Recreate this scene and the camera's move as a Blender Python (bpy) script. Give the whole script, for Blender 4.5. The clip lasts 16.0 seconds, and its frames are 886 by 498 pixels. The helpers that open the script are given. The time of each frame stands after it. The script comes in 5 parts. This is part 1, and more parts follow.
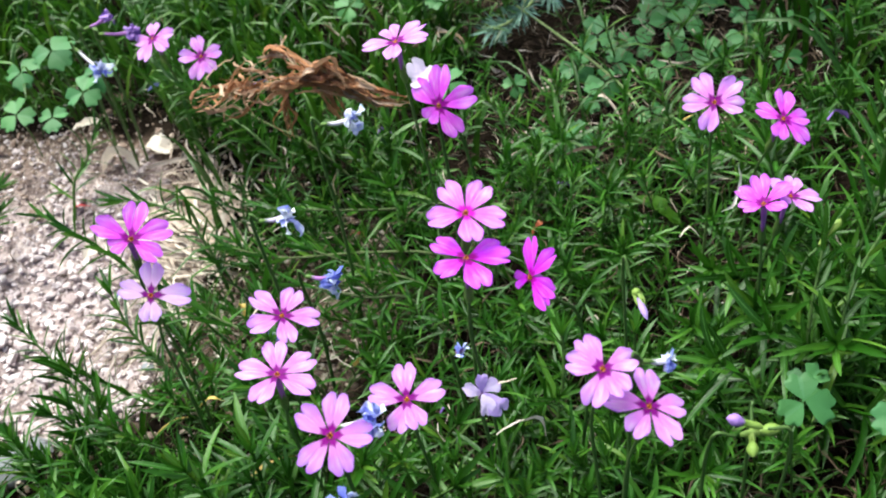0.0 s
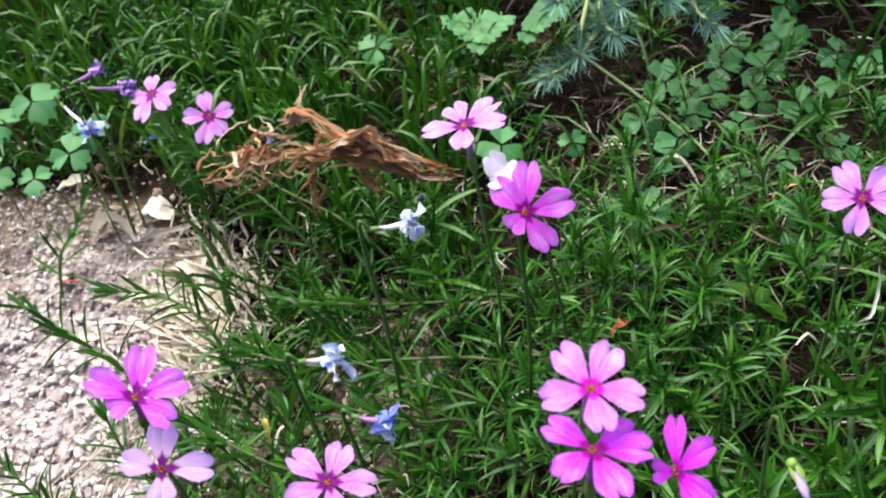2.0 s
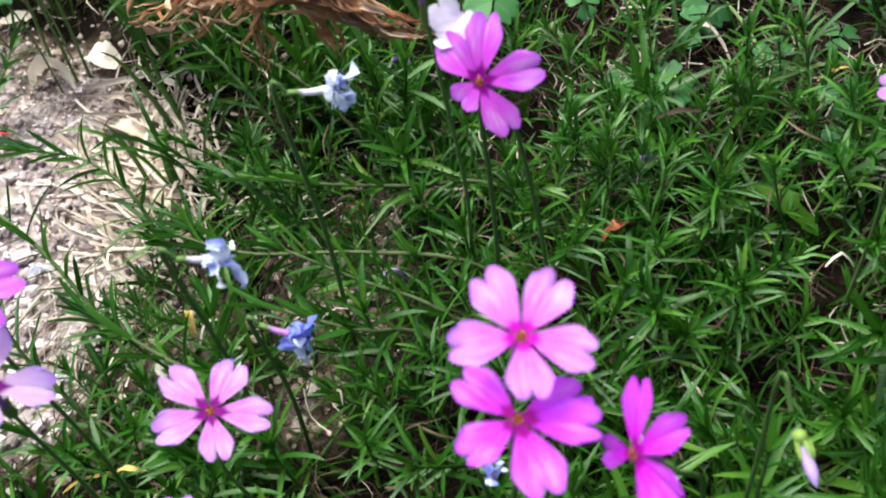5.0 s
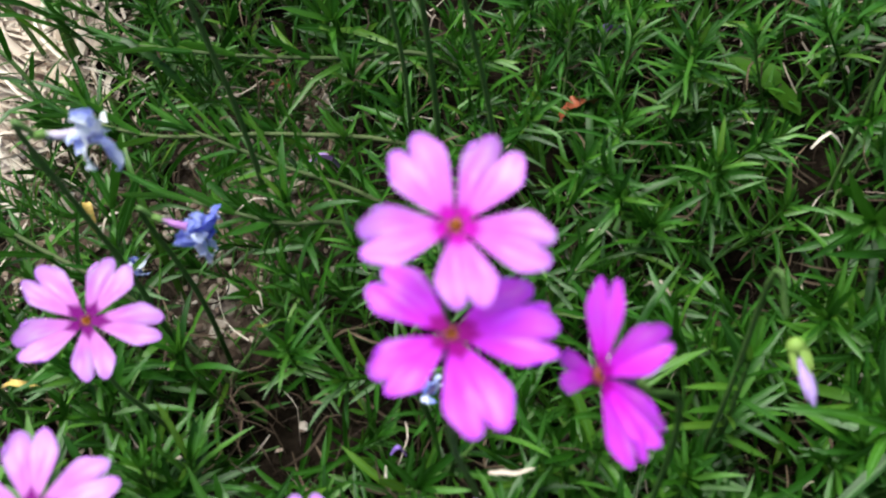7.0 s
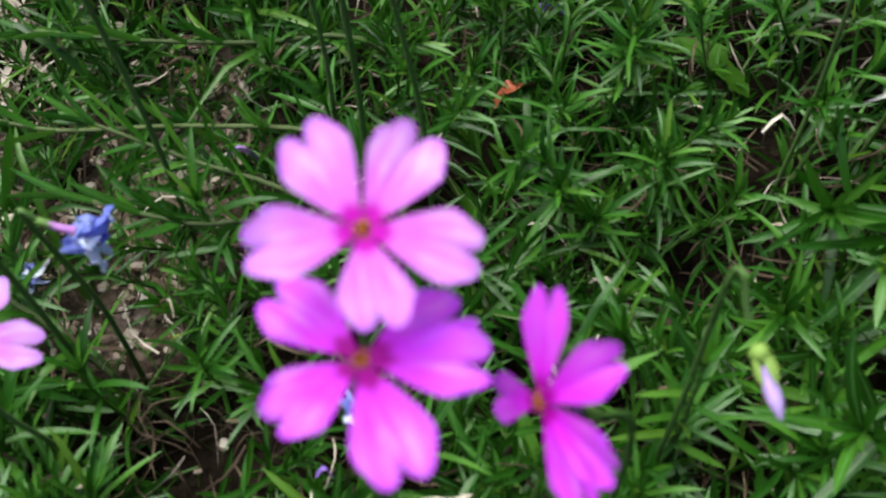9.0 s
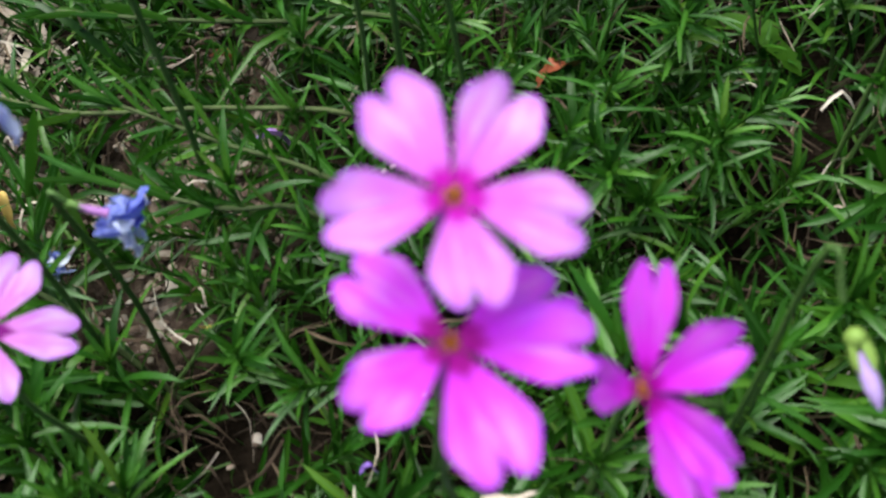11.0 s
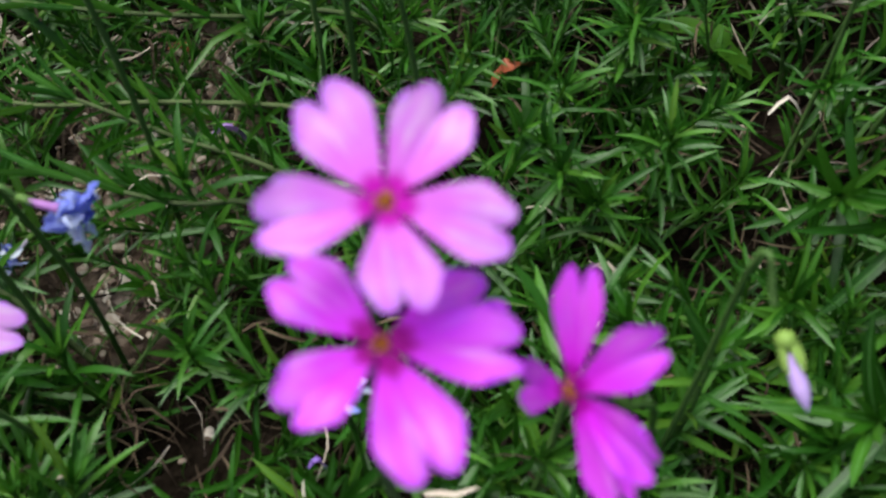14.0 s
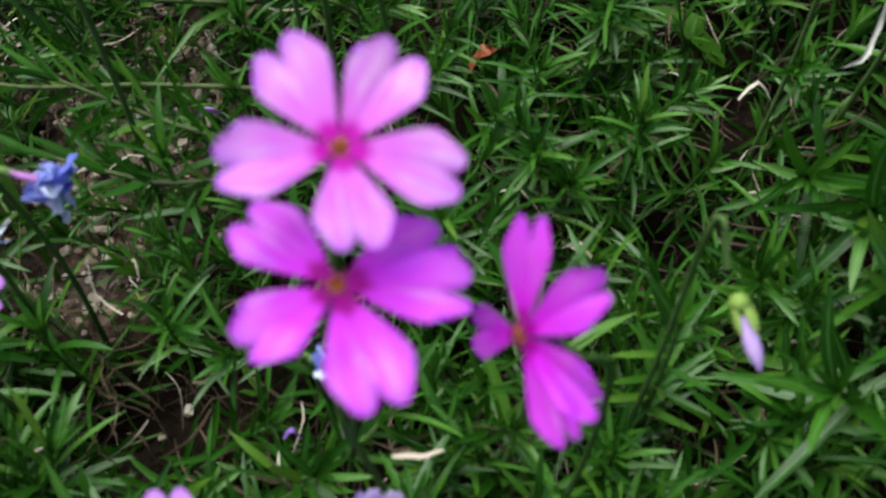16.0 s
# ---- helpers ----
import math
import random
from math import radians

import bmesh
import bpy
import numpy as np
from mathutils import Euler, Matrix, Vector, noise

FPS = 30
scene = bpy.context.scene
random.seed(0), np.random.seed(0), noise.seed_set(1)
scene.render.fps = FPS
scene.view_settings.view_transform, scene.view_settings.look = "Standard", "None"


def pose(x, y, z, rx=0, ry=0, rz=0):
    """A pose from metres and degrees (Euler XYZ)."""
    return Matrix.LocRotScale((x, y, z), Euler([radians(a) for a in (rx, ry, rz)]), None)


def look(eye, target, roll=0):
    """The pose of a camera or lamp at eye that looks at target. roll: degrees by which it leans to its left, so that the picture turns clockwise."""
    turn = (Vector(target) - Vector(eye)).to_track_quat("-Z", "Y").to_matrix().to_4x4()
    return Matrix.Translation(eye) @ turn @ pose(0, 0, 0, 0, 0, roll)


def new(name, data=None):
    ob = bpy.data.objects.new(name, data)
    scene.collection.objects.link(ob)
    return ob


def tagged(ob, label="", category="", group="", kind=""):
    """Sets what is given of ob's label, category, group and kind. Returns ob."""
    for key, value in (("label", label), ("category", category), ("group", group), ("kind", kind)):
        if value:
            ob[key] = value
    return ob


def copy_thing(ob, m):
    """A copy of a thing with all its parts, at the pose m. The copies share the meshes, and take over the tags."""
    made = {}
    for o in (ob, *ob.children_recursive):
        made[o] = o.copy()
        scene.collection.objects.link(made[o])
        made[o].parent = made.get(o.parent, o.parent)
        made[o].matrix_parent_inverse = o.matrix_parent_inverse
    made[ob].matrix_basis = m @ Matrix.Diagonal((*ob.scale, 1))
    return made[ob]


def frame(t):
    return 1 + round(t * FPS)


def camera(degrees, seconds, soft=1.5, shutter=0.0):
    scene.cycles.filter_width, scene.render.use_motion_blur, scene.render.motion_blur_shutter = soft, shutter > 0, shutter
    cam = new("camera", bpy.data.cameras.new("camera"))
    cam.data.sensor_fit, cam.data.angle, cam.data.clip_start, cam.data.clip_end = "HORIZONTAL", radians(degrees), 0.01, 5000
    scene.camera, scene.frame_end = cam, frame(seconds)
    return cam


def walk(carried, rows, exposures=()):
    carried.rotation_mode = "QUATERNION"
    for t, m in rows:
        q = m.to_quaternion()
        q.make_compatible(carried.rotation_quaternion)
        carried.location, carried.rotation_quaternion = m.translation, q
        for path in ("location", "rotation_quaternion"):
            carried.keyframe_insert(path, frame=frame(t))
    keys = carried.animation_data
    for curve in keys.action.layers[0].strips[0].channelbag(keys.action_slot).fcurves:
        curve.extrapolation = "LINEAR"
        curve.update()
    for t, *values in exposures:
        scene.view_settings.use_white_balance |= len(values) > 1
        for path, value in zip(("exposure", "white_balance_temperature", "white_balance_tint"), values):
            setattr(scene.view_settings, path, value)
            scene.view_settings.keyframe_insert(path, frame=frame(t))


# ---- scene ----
cam = camera(47.67, 16.0, soft=2.0)
PATH = [
    (0.0, -0.00707, -0.18172, 0.29672, 0.00, -46.00, -9.00),
    (0.5, -0.00555, -0.17771, 0.29887, 0.61, -46.14, -9.18),
    (1.0, -0.00803, -0.16915, 0.29713, -0.54, -46.00, -8.33),
    (1.5, -0.01309, -0.14672, 0.29943, -1.14, -46.30, -8.04),
    (2.0, -0.02520, -0.10742, 0.27713, -0.93, -46.41, -8.75),
    (2.5, -0.02371, -0.07786, 0.25673, -0.85, -46.78, -8.06),
    (3.0, -0.00297, -0.06227, 0.25028, 5.43, -48.06, -11.83),
    (3.5, -0.00918, -0.07551, 0.24821, 7.60, -47.75, -11.26),
    (4.0, -0.01056, -0.07979, 0.24560, 6.79, -49.25, -10.88),
    (4.2, -0.00695, -0.07931, 0.24399, 5.26, -50.07, -10.24),
    (6.3, -0.00253, -0.05333, 0.21731, 2.86, -58.63, -8.12),
    (6.5, -0.00300, -0.05621, 0.21432, 1.53, -59.13, -6.93),
    (7.0, -0.00079, -0.05295, 0.20642, 0.84, -59.69, -6.72),
    (7.5, -0.00446, -0.04735, 0.19928, -0.26, -60.30, -5.73),
    (8.0, -0.00734, -0.04513, 0.19373, -2.81, -60.61, -3.51),
    (8.5, -0.00338, -0.04398, 0.19220, -4.84, -60.32, -2.35),
    (8.7, 0.00257, -0.04363, 0.19199, -5.32, -60.42, -2.39),
    (10.8, -0.00248, -0.04166, 0.18485, -4.59, -60.28, -3.77),
    (11.0, -0.00413, -0.03954, 0.18297, -4.42, -60.66, -3.67),
    (11.5, -0.00676, -0.03677, 0.18094, -5.86, -61.19, -1.94),
    (12.0, 0.00526, -0.03887, 0.17909, -7.51, -61.98, -0.76),
    (12.5, 0.00430, -0.04011, 0.17701, -6.94, -61.92, -1.16),
    (13.0, 0.00212, -0.03909, 0.17908, -6.78, -61.60, -1.07),
    (13.5, -0.00003, -0.03771, 0.18160, -6.86, -61.24, -0.74),
    (14.0, -0.00138, -0.04014, 0.18518, -8.29, -61.12, 0.41),
    (14.5, -0.00115, -0.04449, 0.18603, -8.83, -61.60, 0.61),
    (15.0, -0.00144, -0.04276, 0.18574, -8.18, -61.86, 0.36),
    (15.5, -0.00129, -0.04217, 0.18727, -8.52, -61.89, 0.81),
    (16.0, 0.00095, -0.04655, 0.18621, -9.24, -60.89, 1.51),
]
walk(cam, [(t, pose(x, y, z, 90 + pitch, 0, yaw) @ pose(0, 0, 0, 0, 0, roll)) for t, x, y, z, yaw, pitch, roll in PATH],
     exposures=[(0.0, 1.08), (4.2, 1.06), (6.3, 0.90), (8.7, 0.80), (11.0, 0.75), (12.5, 0.62), (16.0, 0.50)])
cam.data.dof.use_dof, cam.data.dof.focus_distance, cam.data.dof.aperture_fstop = True, 0.31, 30.0

# ---- light: bright overcast garden shade ----
world = bpy.data.worlds.new("sky")
scene.world = world
world.use_nodes = True
sky = world.node_tree.nodes.new("ShaderNodeTexSky")
sky.sky_type, sky.sun_disc = "NISHITA", False
sky.sun_elevation, sky.sun_rotation = radians(64), radians(-35)
sky.air_density, sky.dust_density = 1.0, 2.0
back = world.node_tree.nodes["Background"]
back.inputs["Strength"].default_value = 0.070
world.node_tree.links.new(sky.outputs[0], back.inputs["Color"])
sun = new("sun", bpy.data.lights.new("sun", "SUN"))
sun.data.energy, sun.data.angle, sun.data.color = 5.0, radians(62), (0.94, 0.985, 0.86)
sun.matrix_basis = look((-0.60, 0.85, 2.15), (0, 0, 0))


# ---- materials ----
class Mat:
    """A node material in the making."""

    def __init__(self, name, roughness=0.5, translucent=0.0, specular=0.4):
        self.mat = bpy.data.materials.new(name)
        self.mat.use_nodes = True
        self.tree = self.mat.node_tree
        self.n = self.tree.nodes
        self.bsdf = self.n["Principled BSDF"]
        self.bsdf.inputs["Roughness"].default_value = roughness
        self.bsdf.inputs["Specular IOR Level"].default_value = specular
        self.through = None
        if translucent:
            self.through = self.n.new("ShaderNodeBsdfTranslucent")
            mix = self.n.new("ShaderNodeMixShader")
            mix.inputs[0].default_value = translucent
            self.link(self.bsdf.outputs[0], mix.inputs[1])
            self.link(self.through.outputs[0], mix.inputs[2])
            self.link(mix.outputs[0], self.n["Material Output"].inputs["Surface"])

    def link(self, a, b):
        self.tree.links.new(a, b)

    def put(self, socket, value):
        if isinstance(value, (int, float)):
            socket.default_value = value
        elif isinstance(value, tuple):
            socket.default_value = (*value, 1.0)[:4] if len(value) == 3 and socket.type == "RGBA" else value
        else:
            self.link(value, socket)

    def noise(self, scale, detail=3.0, coords="Object", rough=0.55):
        c = self.n.new("ShaderNodeTexCoord")
        t = self.n.new("ShaderNodeTexNoise")
        t.inputs["Scale"].default_value, t.inputs["Detail"].default_value, t.inputs["Roughness"].default_value = scale, detail, rough
        self.link(c.outputs[coords], t.inputs["Vector"])
        return t.outputs["Fac"]

    def cells(self, scale, out="Distance"):
        c = self.n.new("ShaderNodeTexCoord")
        t = self.n.new("ShaderNodeTexVoronoi")
        t.inputs["Scale"].default_value = scale
        self.link(c.outputs["Object"], t.inputs["Vector"])
        return t.outputs[out]

    def random(self):
        """One number for each object and each loose island of it."""
        a = self.n.new("ShaderNodeObjectInfo").outputs["Random"]
        b = self.n.new("ShaderNodeNewGeometry").outputs["Random Per Island"]
        return self.maths("FRACT", self.maths("ADD", a, b))

    def maths(self, op, a, b=0.0, c=0.0):
        m = self.n.new("ShaderNodeMath")
        m.operation = op
        for socket, value in zip(m.inputs, (a, b, c)):
            self.put(socket, value)
        return m.outputs[0]

    def ramp(self, fac, *stops):
        r = self.n.new("ShaderNodeValToRGB")
        r.color_ramp.elements.remove(r.color_ramp.elements[1])
        for i, (at, colour) in enumerate(stops):
            e = r.color_ramp.elements[0] if i == 0 else r.color_ramp.elements.new(at)
            e.position, e.color = at, (*colour, 1.0)
        self.link(fac, r.inputs[0])
        return r.outputs[0]

    def mix(self, fac, a, b, kind="MIX"):
        m = self.n.new("ShaderNodeMix")
        m.data_type, m.blend_type = "RGBA", kind
        self.put(m.inputs[0], fac)
        self.put(m.inputs[6], a)
        self.put(m.inputs[7], b)
        return m.outputs[2]

    def uv(self):
        s = self.n.new("ShaderNodeSeparateXYZ")
        self.link(self.n.new("ShaderNodeTexCoord").outputs["UV"], s.inputs[0])
        return s.outputs[0], s.outputs[1]

    def colour(self, value):
        self.put(self.bsdf.inputs["Base Color"], value)
        if self.through:
            self.put(self.through.inputs["Color"], value)
        return self

    def bump(self, height, strength=0.4, distance=0.001):
        b = self.n.new("ShaderNodeBump")
        b.inputs["Strength"].default_value, b.inputs["Distance"].default_value = strength, distance
        self.put(b.inputs["Height"], height)
        self.link(b.outputs[0], self.bsdf.inputs["Normal"])
        return self


def leaf_material(name, dark, mid, light, roughness=0.40, translucent=0.28, rib_glint=0.35):
    m = Mat(name, roughness, translucent, 0.45)
    u, v = m.uv()
    base = m.ramp(m.random(), (0.0, dark), (0.5, mid), (0.93, light), (1.0, (light[0] * 1.7, light[1] * 1.15, light[2])))
    base = m.mix(m.maths("MULTIPLY", m.noise(160.0), 0.5), base, tuple(0.55 * c for c in mid))
    drift = m.n.new("ShaderNodeMapRange")
    drift.inputs["From Min"].default_value, drift.inputs["From Max"].default_value, drift.inputs["To Max"].default_value = 0.42, 0.66, 0.40
    m.link(m.noise(34.0, 3.0), drift.inputs["Value"])
    base = m.mix(drift.outputs[0], base, (0.85 * mid[0], 0.92 * mid[1], 1.5 * mid[2]))
    # Midrib paler than the blade; on some leaves brightened as a painted bluish glint.
    across = m.maths("ABSOLUTE", m.maths("SUBTRACT", v, 0.5))
    line = m.maths("LESS_THAN", across, 0.07)
    keen = m.maths("GREATER_THAN", m.maths("FRACT", m.maths("MULTIPLY", m.random(), 7.0)), 0.45)
    base = m.mix(m.maths("MULTIPLY", m.maths("MULTIPLY", line, keen), 1.5 * rib_glint), base, (3.4 * mid[0] + 0.02, 2.0 * mid[1] + 0.02, 5.0 * mid[2] + 0.04))
    m.colour(base)
    m.bump(m.noise(900.0, 2.0), 0.25, 0.0004)
    return m.mat


def petal_material(name, inner, outer, edge, eye, ray=0.10, core=0.10, streaks=0.55):
    """From a star-shaped eye to a pale blade with whitish streaks and a violet rim."""
    m = Mat(name, 0.55, 0.46, 0.15)
    u, v = m.uv()
    off = m.maths("MULTIPLY", m.maths("ABSOLUTE", m.maths("SUBTRACT", v, 0.5)), 2.0)
    along = m.maths("ADD", u, m.maths("MULTIPLY", m.maths("SUBTRACT", m.noise(350.0, 2.0), 0.5), 0.10))
    along = m.maths("SUBTRACT", along, m.maths("MULTIPLY", m.maths("POWER", m.maths("SUBTRACT", 1.0, off), 3.0), ray))
    base = m.ramp(along, (0.0, eye), (core, eye), (core + 0.09, inner), (0.42, inner), (0.72, outer), (1.0, outer))
    c = m.n.new("ShaderNodeMapping")
    c.inputs["Scale"].default_value = (1.7, 9.5, 1.0)
    m.link(m.n.new("ShaderNodeTexCoord").outputs["UV"], c.inputs["Vector"])
    shift = m.n.new("ShaderNodeCombineXYZ")
    m.link(m.maths("MULTIPLY", m.random(), 40.0), shift.inputs[0])
    m.link(shift.outputs[0], c.inputs["Location"])
    t = m.n.new("ShaderNodeTexNoise")
    t.inputs["Scale"].default_value, t.inputs["Detail"].default_value = 1.0, 3.0
    m.link(c.outputs[0], t.inputs["Vector"])
    pale = m.n.new("ShaderNodeMapRange")
    pale.inputs["From Min"].default_value, pale.inputs["From Max"].default_value, pale.inputs["To Max"].default_value = 0.46, 0.70, streaks
    m.link(t.outputs["Fac"], pale.inputs["Value"])
    blade = m.n.new("ShaderNodeMapRange")
    blade.inputs["From Min"].default_value, blade.inputs["From Max"].default_value = core + 0.12, 0.48
    m.link(along, blade.inputs["Value"])
    white = tuple(min(0.97, a + 0.55 * (0.97 - a)) for a in outer)
    base = m.mix(m.maths("MULTIPLY", pale.outputs[0], blade.outputs[0]), base, white)
    tip = m.maths("POWER", m.maths("MAXIMUM", u, 0.0), 9.0)
    rim = m.maths("MULTIPLY", m.maths("MINIMUM", m.maths("ADD", m.maths("POWER", off, 6.0), tip), 1.0), m.maths("MULTIPLY", blade.outputs[0], 0.62))
    base = m.mix(rim, base, edge)
    cloud = m.n.new("ShaderNodeMapRange")
    cloud.inputs["From Min"].default_value, cloud.inputs["From Max"].default_value, cloud.inputs["To Max"].default_value = 0.50, 0.74, 0.40
    m.link(m.noise(150.0, 2.0), cloud.inputs["Value"])
    base = m.mix(m.maths("MULTIPLY", cloud.outputs[0], blade.outputs[0]), base, edge)
    base = m.mix(m.maths("MULTIPLY", m.maths("MULTIPLY", m.random(), blade.outputs[0]), 0.22), base, edge)
    m.colour(base)
    m.bump(m.maths("ADD", m.maths("MULTIPLY", t.outputs["Fac"], 0.5), m.noise(260.0, 3.0)), 0.25, 0.0004)
    return m.mat


PETALS = {
    "pale": petal_material("pale_pink_petal", (0.85, 0.18, 0.95), (0.93, 0.335, 0.99), (0.52, 0.12, 0.98), (0.60, 0.003, 0.52), 0.06, 0.11, 0.68),
    "pink": petal_material("pink_petal", (0.82, 0.25, 0.88), (0.88, 0.39, 0.96), (0.50, 0.16, 0.94), (0.24, 0.002, 0.24), 0.16, 0.10, 0.78),
    "magenta": petal_material("magenta_petal", (0.78, 0.025, 0.88), (0.88, 0.085, 0.97), (0.54, 0.04, 0.95), (0.44, 0.001, 0.38), 0.10, 0.08, 0.26),
    "rose": petal_material("rose_violet_petal", (0.80, 0.085, 0.86), (0.86, 0.18, 0.95), (0.52, 0.08, 0.92), (0.27, 0.002, 0.26), 0.15, 0.09, 0.48),
    "violet": petal_material("violet_petal", (0.74, 0.045, 0.93), (0.86, 0.13, 0.99), (0.44, 0.04, 0.94), (0.36, 0.001, 0.28), 0.10, 0.10, 0.38),
    "violet_pink": petal_material("violet_pink_petal", (0.80, 0.28, 0.84), (0.78, 0.33, 0.92), (0.38, 0.12, 0.86), (0.30, 0.001, 0.28), 0.15, 0.11, 0.55),
    "lilac": petal_material("lilac_petal", (0.80, 0.48, 0.88), (0.72, 0.44, 0.92), (0.38, 0.15, 0.84), (0.20, 0.002, 0.22), 0.18, 0.12, 0.75),
}


def plain(name, *stops, roughness=0.6, translucent=0.0, scale=300.0, bump=0.4):
    """Colour stops over grain, shifted from piece to piece."""
    m = Mat(name, roughness, translucent, 0.3)
    mix = m.maths("ADD", m.maths("MULTIPLY", m.noise(scale), 0.55), m.maths("MULTIPLY", m.random(), 0.45))
    m.colour(m.ramp(mix, *stops))
    m.bump(m.noise(scale * 4, 3.0), bump, 0.0006)
    return m.mat


NEEDLE = leaf_material("needle_leaf", (0.007, 0.042, 0.002), (0.026, 0.122, 0.006), (0.080, 0.226, 0.020))
GRASS = leaf_material("grass_blade", (0.009, 0.046, 0.003), (0.029, 0.108, 0.006), (0.070, 0.178, 0.012), 0.42, 0.28, 0.15)
CLOVER = leaf_material("clover_leaf", (0.044, 0.170, 0.046), (0.074, 0.250, 0.070), (0.110, 0.330, 0.100), 0.5, 0.35, 0.05)
SPRUCE = leaf_material("blue_needle", (0.085, 0.190, 0.140), (0.170, 0.330, 0.250), (0.300, 0.500, 0.390), 0.55, 0.1, 0.12)
STEM = plain("green_stem", (0.2, (0.040, 0.10, 0.018)), (0.8, (0.095, 0.165, 0.048)), roughness=0.5)
RUNNER = plain("pale_runner_stem", (0.2, (0.15, 0.22, 0.08)), (0.8, (0.30, 0.34, 0.17)), roughness=0.55)
CREEPER = plain("creeping_stem", (0.2, (0.036, 0.060, 0.018)), (0.8, (0.090, 0.120, 0.042)), roughness=0.7)
CALYX = plain("calyx_green", (0.2, (0.07, 0.15, 0.03)), (0.8, (0.15, 0.26, 0.06)), roughness=0.5, translucent=0.15)
TUBE = plain("corolla_tube", (0.2, (0.22, 0.07, 0.34)), (0.8, (0.42, 0.18, 0.50)), roughness=0.5, translucent=0.2)
PALE_TUBE = plain("faded_tube", (0.2, (0.50, 0.42, 0.62)), (0.8, (0.72, 0.70, 0.76)), roughness=0.55, translucent=0.2)
BUD_GREEN = plain("bud_green", (0.2, (0.16, 0.28, 0.05)), (0.8, (0.30, 0.42, 0.10)), roughness=0.5, translucent=0.2)
THROAT = plain("throat_purple", (0.2, (0.09, 0.004, 0.045)), (0.8, (0.22, 0.010, 0.11)), roughness=0.6)
ANTHER = plain("anther_yellow", (0.2, (0.42, 0.12, 0.012)), (0.8, (0.74, 0.31, 0.03)), roughness=0.7, scale=900.0)
FADED = plain("faded_blue_petal", (0.22, (0.13, 0.16, 0.72)), (0.48, (0.36, 0.42, 0.88)), (0.75, (0.78, 0.82, 0.95)), roughness=0.6, translucent=0.35, scale=650.0)
PALE_BLUE = plain("pale_blue_petal", (0.22, (0.20, 0.24, 0.80)), (0.42, (0.50, 0.56, 0.92)), (0.62, (0.86, 0.88, 0.96)), roughness=0.6, translucent=0.35, scale=500.0)
FADED_LILAC = plain("faded_lilac_petal", (0.15, (0.36, 0.22, 0.74)), (0.5, (0.62, 0.48, 0.86)), (0.85, (0.84, 0.80, 0.92)), roughness=0.6, translucent=0.35, scale=300.0)
WHITE_LILAC = plain("white_lilac_petal", (0.15, (0.66, 0.50, 0.84)), (0.5, (0.82, 0.72, 0.90)), (0.85, (0.90, 0.87, 0.93)), roughness=0.6, translucent=0.35, scale=200.0)
BUD = plain("bud_violet", (0.2, (0.20, 0.10, 0.45)), (0.8, (0.42, 0.24, 0.62)), roughness=0.5, translucent=0.15)
BUD_PALE = plain("bud_pale_lilac", (0.2, (0.46, 0.29, 0.74)), (0.8, (0.70, 0.50, 0.88)), roughness=0.5, translucent=0.2)


def fibrous(name, *stops):
    """A dried blade: streaks along its length, blotched."""
    m = Mat(name, 0.7, 0.15, 0.2)
    c = m.n.new("ShaderNodeMapping")
    c.inputs["Scale"].default_value = (5.0, 34.0, 1.0)
    m.link(m.n.new("ShaderNodeTexCoord").outputs["UV"], c.inputs["Vector"])
    t = m.n.new("ShaderNodeTexNoise")
    t.inputs["Scale"].default_value, t.inputs["Detail"].default_value = 1.0, 4.0
    m.link(c.outputs[0], t.inputs["Vector"])
    mix = m.maths("ADD", m.maths("MULTIPLY", t.outputs["Fac"], 0.6), m.maths("ADD", m.maths("MULTIPLY", m.random(), 0.22), m.maths("MULTIPLY", m.noise(140.0), 0.2)))
    m.colour(m.ramp(mix, *stops))
    m.bump(t.outputs["Fac"], 0.7, 0.0006)
    return m.mat


BROWN = fibrous("dry_brown_leaf", (0.22, (0.10, 0.030, 0.013)), (0.40, (0.30, 0.115, 0.052)), (0.56, (0.52, 0.25, 0.130)), (0.72, (0.70, 0.46, 0.30)))
STRAW = plain("straw", (0.1, (0.25, 0.180, 0.148)), (0.5, (0.52, 0.425, 0.370)), (0.9, (0.80, 0.73, 0.67)), roughness=0.75, translucent=0.1, scale=140.0)
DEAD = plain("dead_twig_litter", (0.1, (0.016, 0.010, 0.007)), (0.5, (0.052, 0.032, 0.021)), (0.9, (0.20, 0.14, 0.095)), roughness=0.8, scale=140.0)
DRY = plain("dry_tan_leaf", (0.1, (0.36, 0.25, 0.19)), (0.45, (0.64, 0.52, 0.44)), (0.8, (0.82, 0.74, 0.66)), roughness=0.7, translucent=0.2, scale=120.0, bump=0.8)
YELLOW = plain("yellowed_blade", (0.1, (0.45, 0.28, 0.06)), (0.9, (0.75, 0.55, 0.20)), roughness=0.6, translucent=0.2, scale=120.0)
TAN = plain("curly_tan_leaf", (0.2, (0.15, 0.075, 0.045)), (0.5, (0.40, 0.245, 0.165)), (0.85, (0.72, 0.55, 0.44)), roughness=0.7, translucent=0.2, scale=160.0, bump=0.8)
RUST = plain("rust_leaf_scrap", (0.1, (0.12, 0.025, 0.012)), (0.9, (0.32, 0.085, 0.04)), roughness=0.5, scale=200.0)
WHITE = plain("white_curled_petal", (0.1, (0.66, 0.62, 0.55)), (0.9, (0.85, 0.84, 0.78)), roughness=0.5, translucent=0.25)
